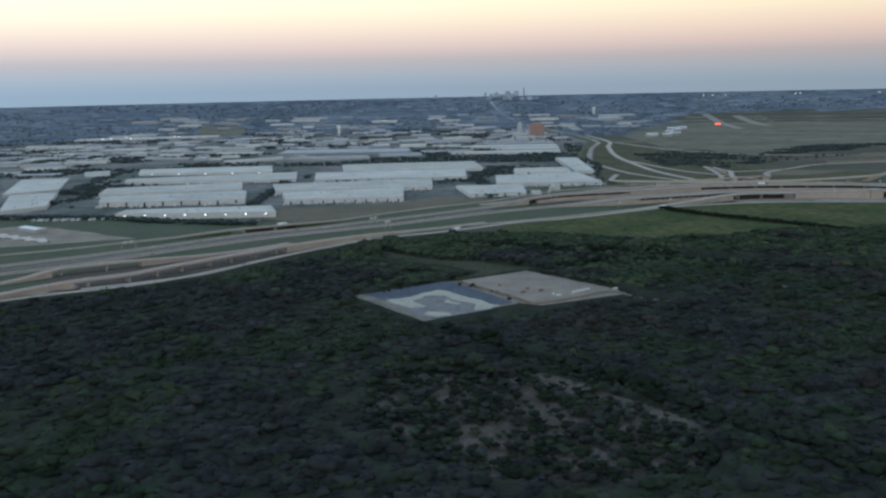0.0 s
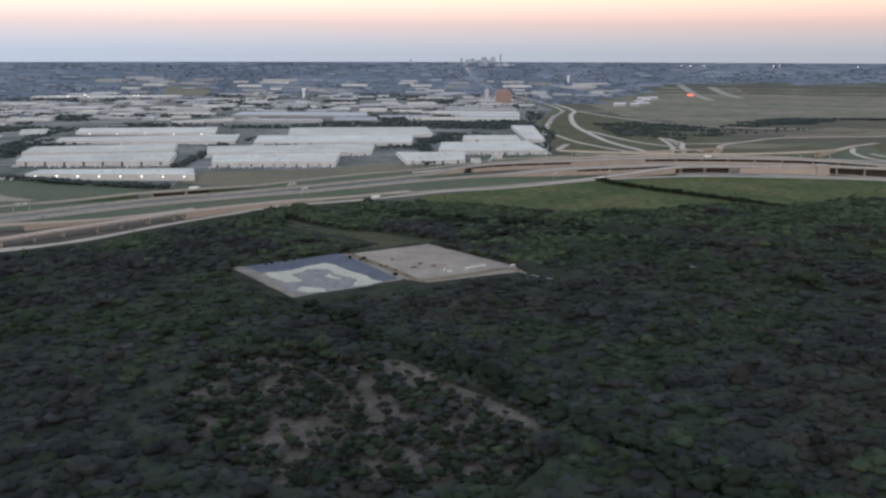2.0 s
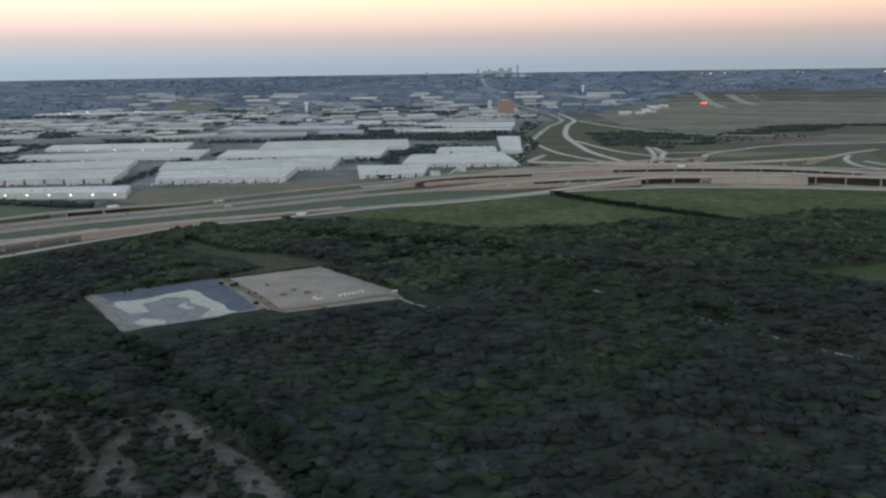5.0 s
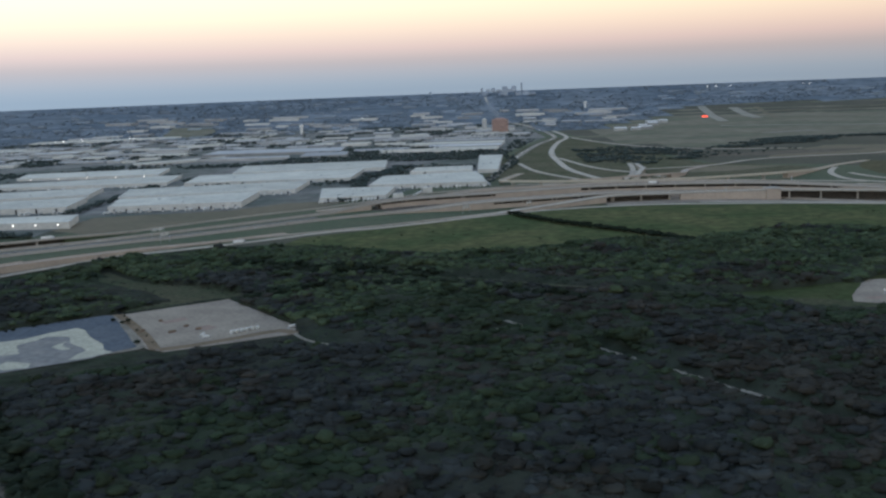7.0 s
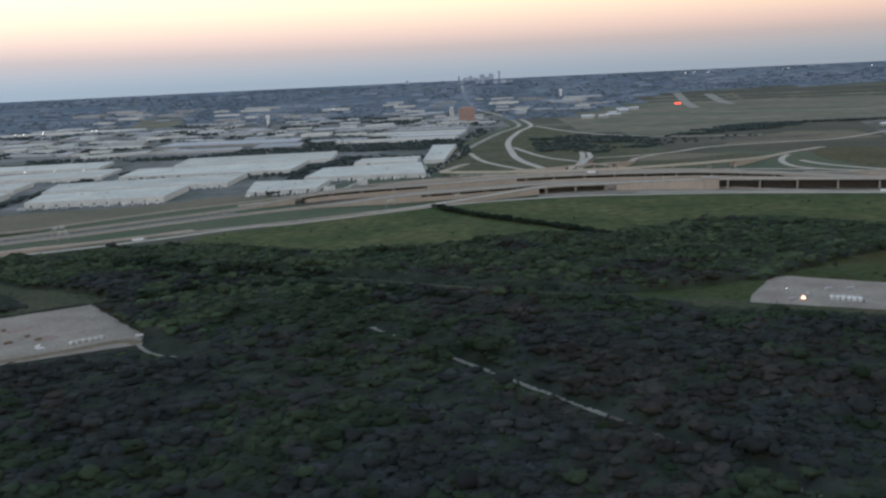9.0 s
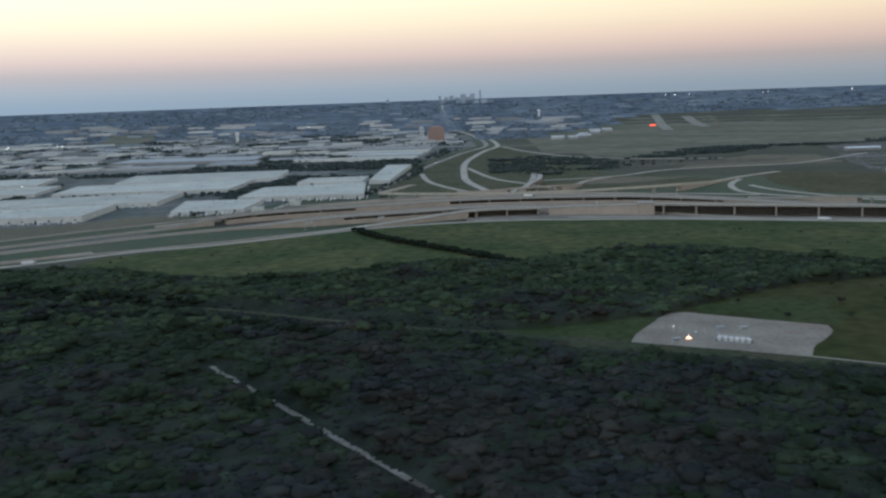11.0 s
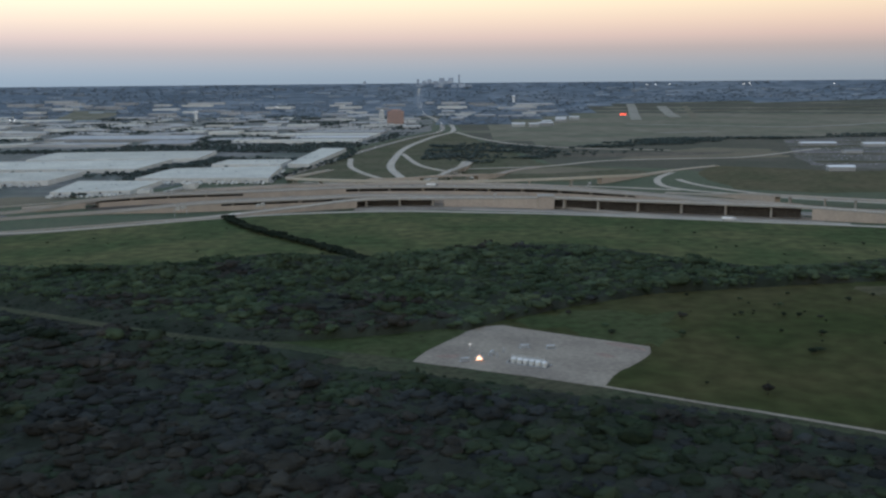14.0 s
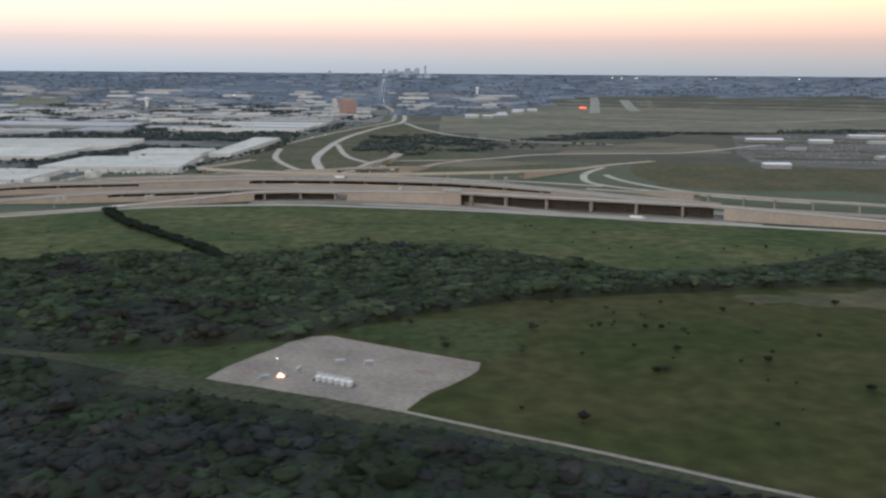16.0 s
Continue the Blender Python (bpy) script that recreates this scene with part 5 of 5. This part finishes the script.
def mesh_from_arrays(name, V, F, material, smooth=None, tone=None):
    me = bpy.data.meshes.new(name)
    me.vertices.add(len(V))
    me.vertices.foreach_set("co", V.astype(np.float32).ravel())
    me.loops.add(F.size)
    me.loops.foreach_set("vertex_index", F.astype(np.int32).ravel())
    me.polygons.add(len(F))
    me.polygons.foreach_set("loop_start", np.arange(0, F.size, 3, dtype=np.int32))
    if smooth is not None:
        me.polygons.foreach_set("use_smooth", smooth)
    me.materials.append(material)
    me.update(calc_edges=True)
    me.attributes.new("tone", "FLOAT", "POINT").data.foreach_set("value", np.ones(len(V), np.float32) if tone is None else tone.astype(np.float32))
    return me


def forest(name, pos, radius, height, material, label, seed, flat=.5, spread=.16, **shape):
    """Very many crowns on short trunks, as one mesh. Each tree has a tone of its own."""
    rs = np.random.RandomState(seed)
    pos, radius, height = np.asarray(pos, float), np.asarray(radius, float), np.asarray(height, float)
    protos = [crown_shape(rs, **shape) for _ in range(14)]
    which = rs.randint(0, 14, len(pos))
    own = np.clip(rs.normal(1, spread, len(pos)), .5, 1.6)
    VV, FF, SS, TT, n0 = [], [], [], [], 0
    tr = np.array([(math.cos(q), math.sin(q), h) for h in (0, 1) for q in (0, 2.1, 4.2)])
    tf = np.array([(0, 1, 4), (0, 4, 3), (1, 2, 5), (1, 5, 4), (2, 0, 3), (2, 3, 5)])
    w = np.where(tr[:, 2] > .5, .05, .08)
    for k, (v, f, head) in enumerate(protos):
        m = which == k
        n = int(m.sum())
        if not n:
            continue
        a = rs.uniform(0, 2 * np.pi, n)
        c, s = np.cos(a), np.sin(a)
        x = (c[:, None] * v[:, 0] - s[:, None] * v[:, 1]) * radius[m, None]
        y = (s[:, None] * v[:, 0] + c[:, None] * v[:, 1]) * radius[m, None]
        z = v[None, :, 2] * (height[m, None] * flat) + height[m, None] * (.84 - flat)
        P = np.stack([x + pos[m, 0, None], y + pos[m, 1, None], z + pos[m, 2, None]], 2).reshape(-1, 3)
        T = np.stack([tr[None, :, 0] * w * radius[m, None] + pos[m, 0, None], tr[None, :, 1] * w * radius[m, None] + pos[m, 1, None], tr[None, :, 2] * height[m, None] * .5 + pos[m, 2, None]], 2).reshape(-1, 3)
        for pts, faces, count, soft in ((P, f, len(v), np.arange(len(f)) < head), (T, tf, 6, np.zeros(6, bool))):
            VV.append(pts)
            FF.append((faces[None] + (np.arange(n) * count)[:, None, None] + n0).reshape(-1, 3))
            SS.append(np.tile(soft, n))
            TT.append(np.repeat(own[m], count))
            n0 += len(pts)
    return tagged(new(name, mesh_from_arrays(name, np.concatenate(VV), np.concatenate(FF), material, np.concatenate(SS), np.concatenate(TT))), label, "trees", kind="stuff")


PADS = [(-67, 637), (-16, 563), (60, 599), (121, 628), (115, 646), (60, 715), (7, 681)]


def brushy(x, y):
    """Whether a place lies in the brush clearing, whose edge wanders."""
    return inside(x + 16 * noise.noise(Vector((x * .05, y * .05, 21))), y + 16 * noise.noise(Vector((x * .05, y * .05, 27))), BRUSH)


LINES = ((TRACK, 2.8, 1.6), ([(394, 667), (430, 655), (470, 639), (500, 626)], 8.0, 7.0), (ACCESS, 9.0, 7.0), (LANE[2:], 5.0, 4.0), (LANE[:3], 4.2, 3.2), ([(-60, 815), (-20, 772), (20, 748), (48, 724), (62, 722)], 5.0, 4.0), ([(118, 630), (130, 613), (149, 603)], 3.0, 2.0), ([(218, 622), (232, 630)], 3.0, 2.0))


def open_area(x, y):
    """How densely trees stand, tracks and lanes left aside."""
    for poly, grow, back in ((PAD_A, 1.04, 3), (PAD_B, 1.04, 3), (PAD_C, 1.03, 6)):
        if inside(x, y, toward(poly, grow)) or inside(x, y + back, toward(poly, grow)):
            return 0.0
    if inside(x, y, MEADOW):
        return .006
    if distance_to(x, y, FRONT_XY) < 14 or distance_to(x, y, LOW_XY) < 12:
        return 0.0
    if inside(x, y, GLADE):
        return .3
    if inside(x, y, WEDGE):
        return .03
    if inside(x, y, SOIL):
        return .22
    if distance_to(x, y, ROW) < 7:
        return 1.0
    if brushy(x, y):
        return 0.0
    return 1.0


def clear_of(x, y):
    """0 where nothing grows, else how densely trees stand."""
    return 0.0 if any(distance_to(x, y, line) < gap for line, gap, _ in LINES) else open_area(x, y)


PAD_TRACK = [(118, 630), (128, 615), (138, 607), (150, 603)]


def low_near(x, y):
    """The height that scrub reaches close to pads, tracks and lanes, where it is cut back."""
    top = 99.0
    for poly in (PADS, PAD_C, GLADE, WEDGE):
        for k in (3, 6, 10, 14, 18, 22, 27, 32):
            if inside(x, y + k, poly):
                top = min(top, .3 + k * .12)
                break
    d = distance_to(x, y, NORTH)
    if d < 14:
        top = min(top, 1.8 + d * .22)
    d = distance_to(x, y, LOW_XY)
    if d < 34:
        top = min(top, .6 + max(0, d - 8) * .15)
    d = distance_to(x, y, TRACK)
    if d < 6.5 and (x * .75 + y > 790 or noise.noise(Vector((x * .05, y * .05, 12))) > -.02):
        top = min(top, .6 + max(0, d - 2.8) * .3)
    d = distance_to(x, y, PAD_TRACK)
    if d < 14 and y < 640:
        top = min(top, .4 + max(0, d - 3) * .25)
    for line, gap in ((ACCESS, 8), (LANE[2:], 5)):
        d = distance_to(x, y, line)
        if d < 18:
            top = min(top, 1.0 + max(0, d - gap) * .4)
    return top


FRONT_XY = [(p[0], p[1]) for p in FRONT[:14]]
LOW_XY = [(-430, 530), (-350, 612), (-313, 648), (-279, 668), (-248, 684), (-220, 705), (-194, 736), (-158, 785), (-122, 834)]
CREEK = [(-62, 794), (9, 757), (30, 748), (72, 708), (120, 735), (183, 742), (224, 717), (264, 694), (303, 683), (334, 657), (365, 642)]
rt = random.Random(3)


def stand(x, y):
    """How the canopy swells here: broad swells, and clumps of a few trees."""
    lump = noise.noise(Vector((x * .028, y * .028, 33)))
    return lump, noise.noise(Vector((x * .085, y * .085, 51))) + .5 * noise.noise(Vector((x * .045, y * .045, 57)))


kinds = {"fresh": [], "green": [], "bare": [], "brown": [], "dark": []}
GRID = 4.05
for j in range(int(170 / GRID), int(960 / GRID)):
    for i in range(int(-470 / GRID), int(1000 / GRID)):
        x, y = (i + rt.uniform(-.5, .5)) * GRID, (j + rt.uniform(-.5, .5)) * GRID
        if y < 265 + .50 * max(0, x - 110) - (0 if x > 0 else 20) or x < -.56 * y - 30 or x > 560 + .56 * (y - 348) or not inside(x, y, WOOD):
            continue
        dens = clear_of(x, y)
        if rt.random() > dens * .93:
            continue
        big = noise.noise(Vector((x * .012, y * .012, .5)))
        mid = noise.noise(Vector((x * .045, y * .045, 9.5)))
        greenish = .25 + .9 * big + .5 * mid + (.35 if y > 770 else 0) - (.2 if x < 150 and y < 680 else .1 if y < 680 else 0)
        lump, clump = stand(x, y)
        if mid + .6 * noise.noise(Vector((x * .11, y * .11, 3))) < -.62 and rt.random() < .35:
            continue
        r = rt.choice((rt.uniform(1.7, 2.6), rt.uniform(2.6, 3.6), rt.uniform(3.4, 4.9))) * (1.0 + .25 * lump)
        h = 2.4 + r * rt.uniform(.55, .95) + (.6 if y > 760 else .2) + 4.0 * max(-.2, lump)
        h *= 1.0 + .6 * clump
        r *= 1.0 + .25 * clump
        if dens < 1:
            r, h = r * .72, h * .65
        lim = low_near(x, y)
        if h > lim:
            r, h = max(.7, r * max(.4, lim / h)), lim
        # beside the lane the dark leaf colour also stands for the trees' shadow band
        if (y < 555 and distance_to(x, y, ROW) < 6) or (x < 280 and distance_to(x, y, CREEK) < 5) or (abs(distance_to(x, y, LANE) - 8) < 3.0 and y > 690):
            kinds["dark"].append((x, y, .05, r * 1.1, min(lim, h * 1.2)))
        else:
            warm = noise.noise(Vector((x * .016, y * .016, 71))) + .4 * noise.noise(Vector((x * .06, y * .06, 15))) + min(.2, (x - 150) * .0012) - .2 + rt.uniform(-.15, .15)
            kinds[("fresh" if y > (600 if x < 150 else 690) + 40 * big else "green") if greenish + rt.uniform(-.22, .22) > .16 else "brown" if warm > 0 else "bare"].append((x, y, .05, r, h))
for j in range(int(290 / 2.4), int(475 / 2.4)):
    for i in range(int(-95 / 2.4), int(118 / 2.4)):
        x, y = (i + rt.uniform(-.5, .5)) * 2.4, (j + rt.uniform(-.5, .5)) * 2.4
        if brushy(x, y) and not inside(x, y, SOIL) and rt.random() < .31 + .35 * noise.noise(Vector((x * .04, y * .04, 5))) + .35 * noise.noise(Vector((x * .13, y * .13, 8))) + max(0, 370 - y) * .003:
            r = rt.choice((rt.uniform(1.0, 1.7), rt.uniform(1.7, 2.8), rt.uniform(2.4, 3.3)))
            kinds[rt.choice(("green", "dark", "dark", "bare"))].append((x, y, .05, r, r * rt.uniform(1.1, 1.6) + .4))
for k in range(2600):
    x, y = rt.uniform(40, 900), rt.uniform(845, 1010)
    d = distance_to(x, y, NORTH)
    if inside(x, y, PASTURE) and rt.random() < max(.02, .8 - d / 16 + .4 * noise.noise(Vector((x * .04, y * .04, 44)))):
        r = rt.uniform(.7, 1.8)
        kinds["fresh" if d < 30 else "dark"].append((x, y, .08, r, r * rt.uniform(.9, 1.3)))
for k_, (m_, lab_, seed_) in {"fresh": (M_FRESH, "fresh green woodland canopy near the pasture", 25), "green": (M_LEAF, "dense green woodland canopy", 21), "bare": (M_TWIG, "grey-brown leafless scrub woodland", 22), "brown": (M_BROWNTWIG, "brown leafless woodland canopy", 24), "dark": (M_DLEAF, "dark taller tree rows, standing also for the shadow band by the lane", 23)}.items():
    a_ = np.array(kinds[k_])
    forest("woodland_" + k_, a_[:, :3], a_[:, 3], a_[:, 4], m_, lab_, seed_, flat=.52, leaves=18, size=.34, core=.58)

# the tangle of twigs and shrubs that closes the gaps between the crowns
CELL = 2.6
cols, rows_ = int(1480 / CELL), int(790 / CELL)
top, under = {}, Build()
for j in range(rows_ + 1):
    for i in range(cols + 1):
        x, y = -480 + i * CELL, 170 + j * CELL
        if y < 262 + .50 * max(0, x - 110) - (0 if x > 0 else 20) or x < -.56 * y - 33 or x > 563 + .56 * (y - 348) or not inside(x, y, WOOD) or open_area(x, y) < .5 or (y < 555 and distance_to(x, y, ROW) < 3):
            continue
        lump, clump = stand(x, y)
        h = (4.7 + (.6 if y > 760 else .2) + 4.0 * max(-.2, lump)) * (1.0 + .6 * clump)
        rough_ = noise.noise(Vector((x * .33, y * .33, 4))) + .6 * noise.noise(Vector((x * .75, y * .75, 14)))
        lim = low_near(x, y) * .8
        for line, _, gap in LINES:
            lim = min(lim, .6 * (distance_to(x, y, line) - gap))
        if lim < 0:
            continue
        top[i, j] = len(under.v)
        under.v.append((x + CELL * .35 * noise.noise(Vector((x, y, 1))), y + CELL * .35 * noise.noise(Vector((x, y, 6))), max(.1, min(h * .69, lim) + .5 * rough_)))
rim_ = {}
for i, j in list(top):
    for k in ((i - 1, j), (i + 1, j), (i, j - 1), (i, j + 1), (i - 1, j - 1), (i + 1, j + 1), (i - 1, j + 1), (i + 1, j - 1)):
        if k not in top and k not in rim_:
            rim_[k] = len(under.v)
            under.v.append((-480 + (k[0] * .75 + i * .25) * CELL, 170 + (k[1] * .75 + j * .25) * CELL, .04))
top.update(rim_)
for i, j in top:
    q = [top.get(k) for k in ((i, j), (i + 1, j), (i + 1, j + 1), (i, j + 1))]
    if None not in q:
        under.f += [(q[0], q[1], q[2]), (q[0], q[2], q[3])]
thicket = solid("undergrowth", under, M_THICKET, "grey-brown and green undergrowth between the trees", "undergrowth", "stuff")
thicket.data.polygons.foreach_set("use_smooth", [True] * len(thicket.data.polygons))

patch("rough_field", [(722, 1255), (712, 1400), (760, 1520), (880, 1440), (1010, 1425), (1320, 1450), (1320, 1250), (900, 1215), (790, 1225)], .14, M_ROUGH, "rough brown-green field beyond the interchange", rough=6, step=25)
# far tree belts
belts = []
rb = random.Random(8)
quads_w = [(-385, -198, 1062, 1120), (-470, -262, 1190, 1300), (-507, -296, 1296, 1432), (-526, -240, 1470, 1598), (-566, -304, 1615, 1745), (-225, -57, 1180, 1305), (-262, -22, 1290, 1435), (-222, 30, 1450, 1600), (-195, 62, 1570, 1757),
           (70, 225, 1335, 1498), (109, 204, 1510, 1588), (206, 249, 1500, 1800), (19, 132, 1200, 1330), (-718, -583, 1330, 1580), (-624, -512, 1130, 1345), (-661, -588, 1611, 1720), (125, 260, 1990, 2350), (-350, -160, 1930, 2000), (-150, -50, 1940, 2060), (-460, -300, 1880, 2030), (-380, -80, 2080, 2230)]
quads_w += [(x - L / 2, x + L / 2, y - D / 2, y + D / 2) for x, y, L, D in placed]
ROADS_XY = [[(225, 1405), (257, 1670), (284, 1865), (329, 2130), (380, 2370), (372, 2700), (320, 3200), (262, 3700)], [(372, 1362), (338, 1640), (340, 1880), (373, 2165), (408, 2368)], [(415, 2330), (463, 2115), (528, 1940), (624, 1839), (760, 1780)]]
for k in range(60000):
    y = rb.uniform(1180, 3300)
    x = rb.uniform(-.62 * y - 60, 60 + .11 * y)
    n_ = noise.noise(Vector((x * .006, y * .011, 4.4))) + .5 * noise.noise(Vector((x * .025, y * .025, 1.4)))
    want = n_ > .22 or (150 < x < 260 and 1820 < y < 1980 and x < 330) or (-60 < x < 200 and 1780 < y < 1960)
    if not want or inside(x, y, TOWN_FIELD) or any(a - 5 < x < b + 5 and c - 5 < y < d + 5 for a, b, c, d in quads_w) or any(distance_to(x, y, r_) < 16 for r_ in ROADS_XY):
        continue
    if y < 1260 and -240 < x < 240:
        continue
    belts.append((x, y, 0, rb.uniform(3, 5.5), rb.uniform(4, 6.5)))
    if len(belts) > 6200:
        break
for line_, w_, n_ in (([(-640, 1100), (-410, 1078), (-330, 1040), (-216, 1004)], 8, 520), ([(-560, 1150), (-510, 1300), (-560, 1420), (-600, 1700)], 12, 300), ([(-250, 1180), (-255, 1460), (-285, 1650)], 8, 220), ([(55, 1220), (55, 1340), (50, 1500), (95, 1660)], 9, 240),
                      ([(-200, 1445), (40, 1440)], 5, 40), ([(220, 1350), (232, 1450), (262, 1640), (262, 1800)], 8, 80), ([(-300, 1785), (200, 1800)], 16, 160)):
    ln_ = curve([(p[0], p[1], 0) for p in line_], 6)
    for k in range(n_):
        p = rb.choice(ln_)
        belts.append((p[0] + rb.uniform(-w_, w_), p[1] + rb.uniform(-w_, w_), 0, rb.uniform(2.6, 4.4), rb.uniform(3.5, 6)))
a_ = np.array(belts)
forest("town_trees", a_[:, :3], a_[:, 3], a_[:, 4], M_MIDLEAF, "dark tree belts between industrial roofs, tinted for haze", 31, leaves=8, size=.35, core=.7, fine=False)
grove = []
for poly_, n_ in (([(379, 1905), (480, 1960), (600, 1790), (550, 1640), (465, 1565), (377, 1633)], 1300), ([(603, 1817), (690, 1960), (805, 2060), (1030, 2100), (1300, 2190), (1500, 2150), (928, 2010), (744, 1840)], 1800),
                  ([(470, 1600), (560, 1640), (760, 1760), (640, 1800)], 120), ([(-60, 1900), (110, 1900), (115, 2300), (-40, 2300)], 260), ([(110, 2400), (330, 2420), (345, 2650), (200, 2680), (90, 2600)], 260), ([(255, 1850), (300, 2100), (340, 2330), (290, 2330), (264, 2100)], 200)):
    k = 0
    while k < n_:
        x, y = rb.uniform(min(p[0] for p in poly_), max(p[0] for p in poly_)), rb.uniform(min(p[1] for p in poly_), max(p[1] for p in poly_))
        if inside(x, y, poly_):
            k += 1
            if noise.noise(Vector((x * .007, y * .03, 6))) > -.05 and not any(distance_to(x, y, r_) < 10 for r_ in ROADS_XY):
                grove.append((x, y, 0, rb.uniform(2.8, 5.0), rb.uniform(3.0, 5.0)))
a_ = np.array(grove)
forest("interchange_trees", a_[:, :3], a_[:, 3], a_[:, 4], M_MIDLEAF, "dark groves beyond the interchange, tinted for haze", 32, leaves=8, size=.35, core=.7, fine=False)
far = []
while len(far) < 4200:
    r, az = rb.uniform(2500, 4590), radians(rb.uniform(-36, 36))
    x, y = MID[0] + r * math.sin(az), MID[1] + r * math.cos(az)
    if inside(x, y, air) or inside(x, y, TOWN_FIELD) or noise.noise(Vector((x * .003, y * .0045, 2.2))) + .4 * noise.noise(Vector((x * .012, y * .012, 2))) < -.22 or (r < 2850 and -1500 < x < 340) or distance_to(x, y, [(372, 2700), (345, 2980), (292, 3400), (262, 3700), (235, 4100), (215, 4560)]) < 22:
        continue
    if any(a - 5 < x < b + 5 and c - 5 < y < d + 5 for a, b, c, d in quads_w[21:]):
        continue
    far.append((x, y, gz(x, y), rb.uniform(5, 10), rb.uniform(3.5, 6)))
a_ = np.array(far)
burbs = Build()
for k in range(300):
    r, az = rb.uniform(2900, 4380), radians(rb.uniform(-34, 34))
    x, y = MID[0] + r * math.sin(az), MID[1] + r * math.cos(az)
    if not inside(x, y, air) and noise.noise(Vector((x * .002, y * .003, 7.2))) > -.2 and distance_to(x, y, [(345, 2980), (292, 3400), (262, 3700), (235, 4100), (215, 4560)]) > 60:
        w_, d_, h_ = rb.uniform(6, 36), rb.uniform(6, 16), rb.uniform(3, 6)
        burbs.box(x - w_, x + w_, y - d_, y + d_, gz(x, y - d_) - 1, gz(x, y) + h_, .5)
# the rooftop colours carry the blue haze of distance too
solid("distant_suburb", burbs, mat("haze_tinted_rooftops", (.27, .31, .35), (.19, .23, .275), .01, island=.4, fine_amt=.1, spec=.05), "distant rooftops scattered over the plain, tinted pale blue for haze", "rooftops", "stuff")
forest("distant_woods", a_[:, :3], a_[:, 3], a_[:, 4], M_FARLEAF, "distant woods to the horizon, tinted blue for haze", 33, leaves=5, size=.35, core=.75, fine=False)


def tree(label, rs, r, h, material=M_DLEAF):
    """A single tree: tapered trunk with three limbs, ragged crown."""
    root = thing("tree", None, label, "tree", "hedgerow trees")
    b = Build().lathe([(r * .09, 0), (r * .07, h * .3), (r * .04, h * .62)], 6)
    for k in range(3):
        a = k * 2.1 + .4
        b.add([(0, 0, h * .25), (.1, 0, h * .28), (0, .1, h * .28), (math.cos(a) * r * .6, math.sin(a) * r * .6, h * .6)], [(0, 1, 3), (1, 2, 3), (2, 0, 3)])
    part("trunk", b, M_BARK, root)
    v, f, head = crown_shape(rs, leaves=90, size=.22, lobes=6)
    v = v * np.array([r, r, h * .62]) + np.array([0, 0, h * .22])
    part("crown", mesh_from_arrays("crown", v, f, material, np.arange(len(f)) < head), None, root)
    return root


rs_ = np.random.RandomState(77)
models = [tree("dark green tree in a hedgerow by the pasture", rs_, 1.9 + .25 * k, 3.4 + .3 * k) for k in range(5)]
spots = []
line_ = curve([(246, 1062, 0), (270, 1022, 0), (302, 978, 0), (335, 940, 0), (360, 908, 0), (376, 884, 0), (390, 866, 0)], 2.6)
for p in line_:
    for k in range(3):
        spots.append((p[0] + rt.uniform(-3.6, 3.6), p[1] + rt.uniform(-3.6, 3.6)))
for k in range(70):
    x, y = rt.uniform(440, 820), rt.uniform(620, 800)
    if inside(x, y, MEADOW) and not inside(x, y, toward(PAD_C, 1.15)) and distance_to(x, y, ACCESS) > 4:
        spots.append((x, y))
spots += [(7, 664), (15, 658), (40, 614)]
for x0, y0, x1, y1, n_ in ((-58, 660, -8, 692, 16), (5, 681, 50, 612, 6), (-50, 642, -20, 668, 5)):
    for k in range(n_):
        u = (k + rt.uniform(0, .8)) / n_
        spots.append((x0 + (x1 - x0) * u + rt.uniform(-1, 1), y0 + (y1 - y0) * u + rt.uniform(-1, 1)))
for n_, (x, y) in enumerate(spots):
    s = rt.uniform(.75, 1.2) if n_ < 3 * len(line_) else rt.choice((rt.uniform(.25, .4), rt.uniform(.4, .75)))
    m_ = pose(x, y, .08, 0, 0, rt.uniform(0, 360))
    if n_ < 5:
        models[n_].matrix_world = m_
    else:
        t_ = copy_thing(models[n_ % 5], m_)
        t_.matrix_basis = m_ @ Matrix.Scale(s, 4)
        if n_ >= 3 * len(line_):
            tagged(t_, "small dark bush in the meadow" if x > 300 else "small dark bush beside the pond", "bush", "scattered bushes")
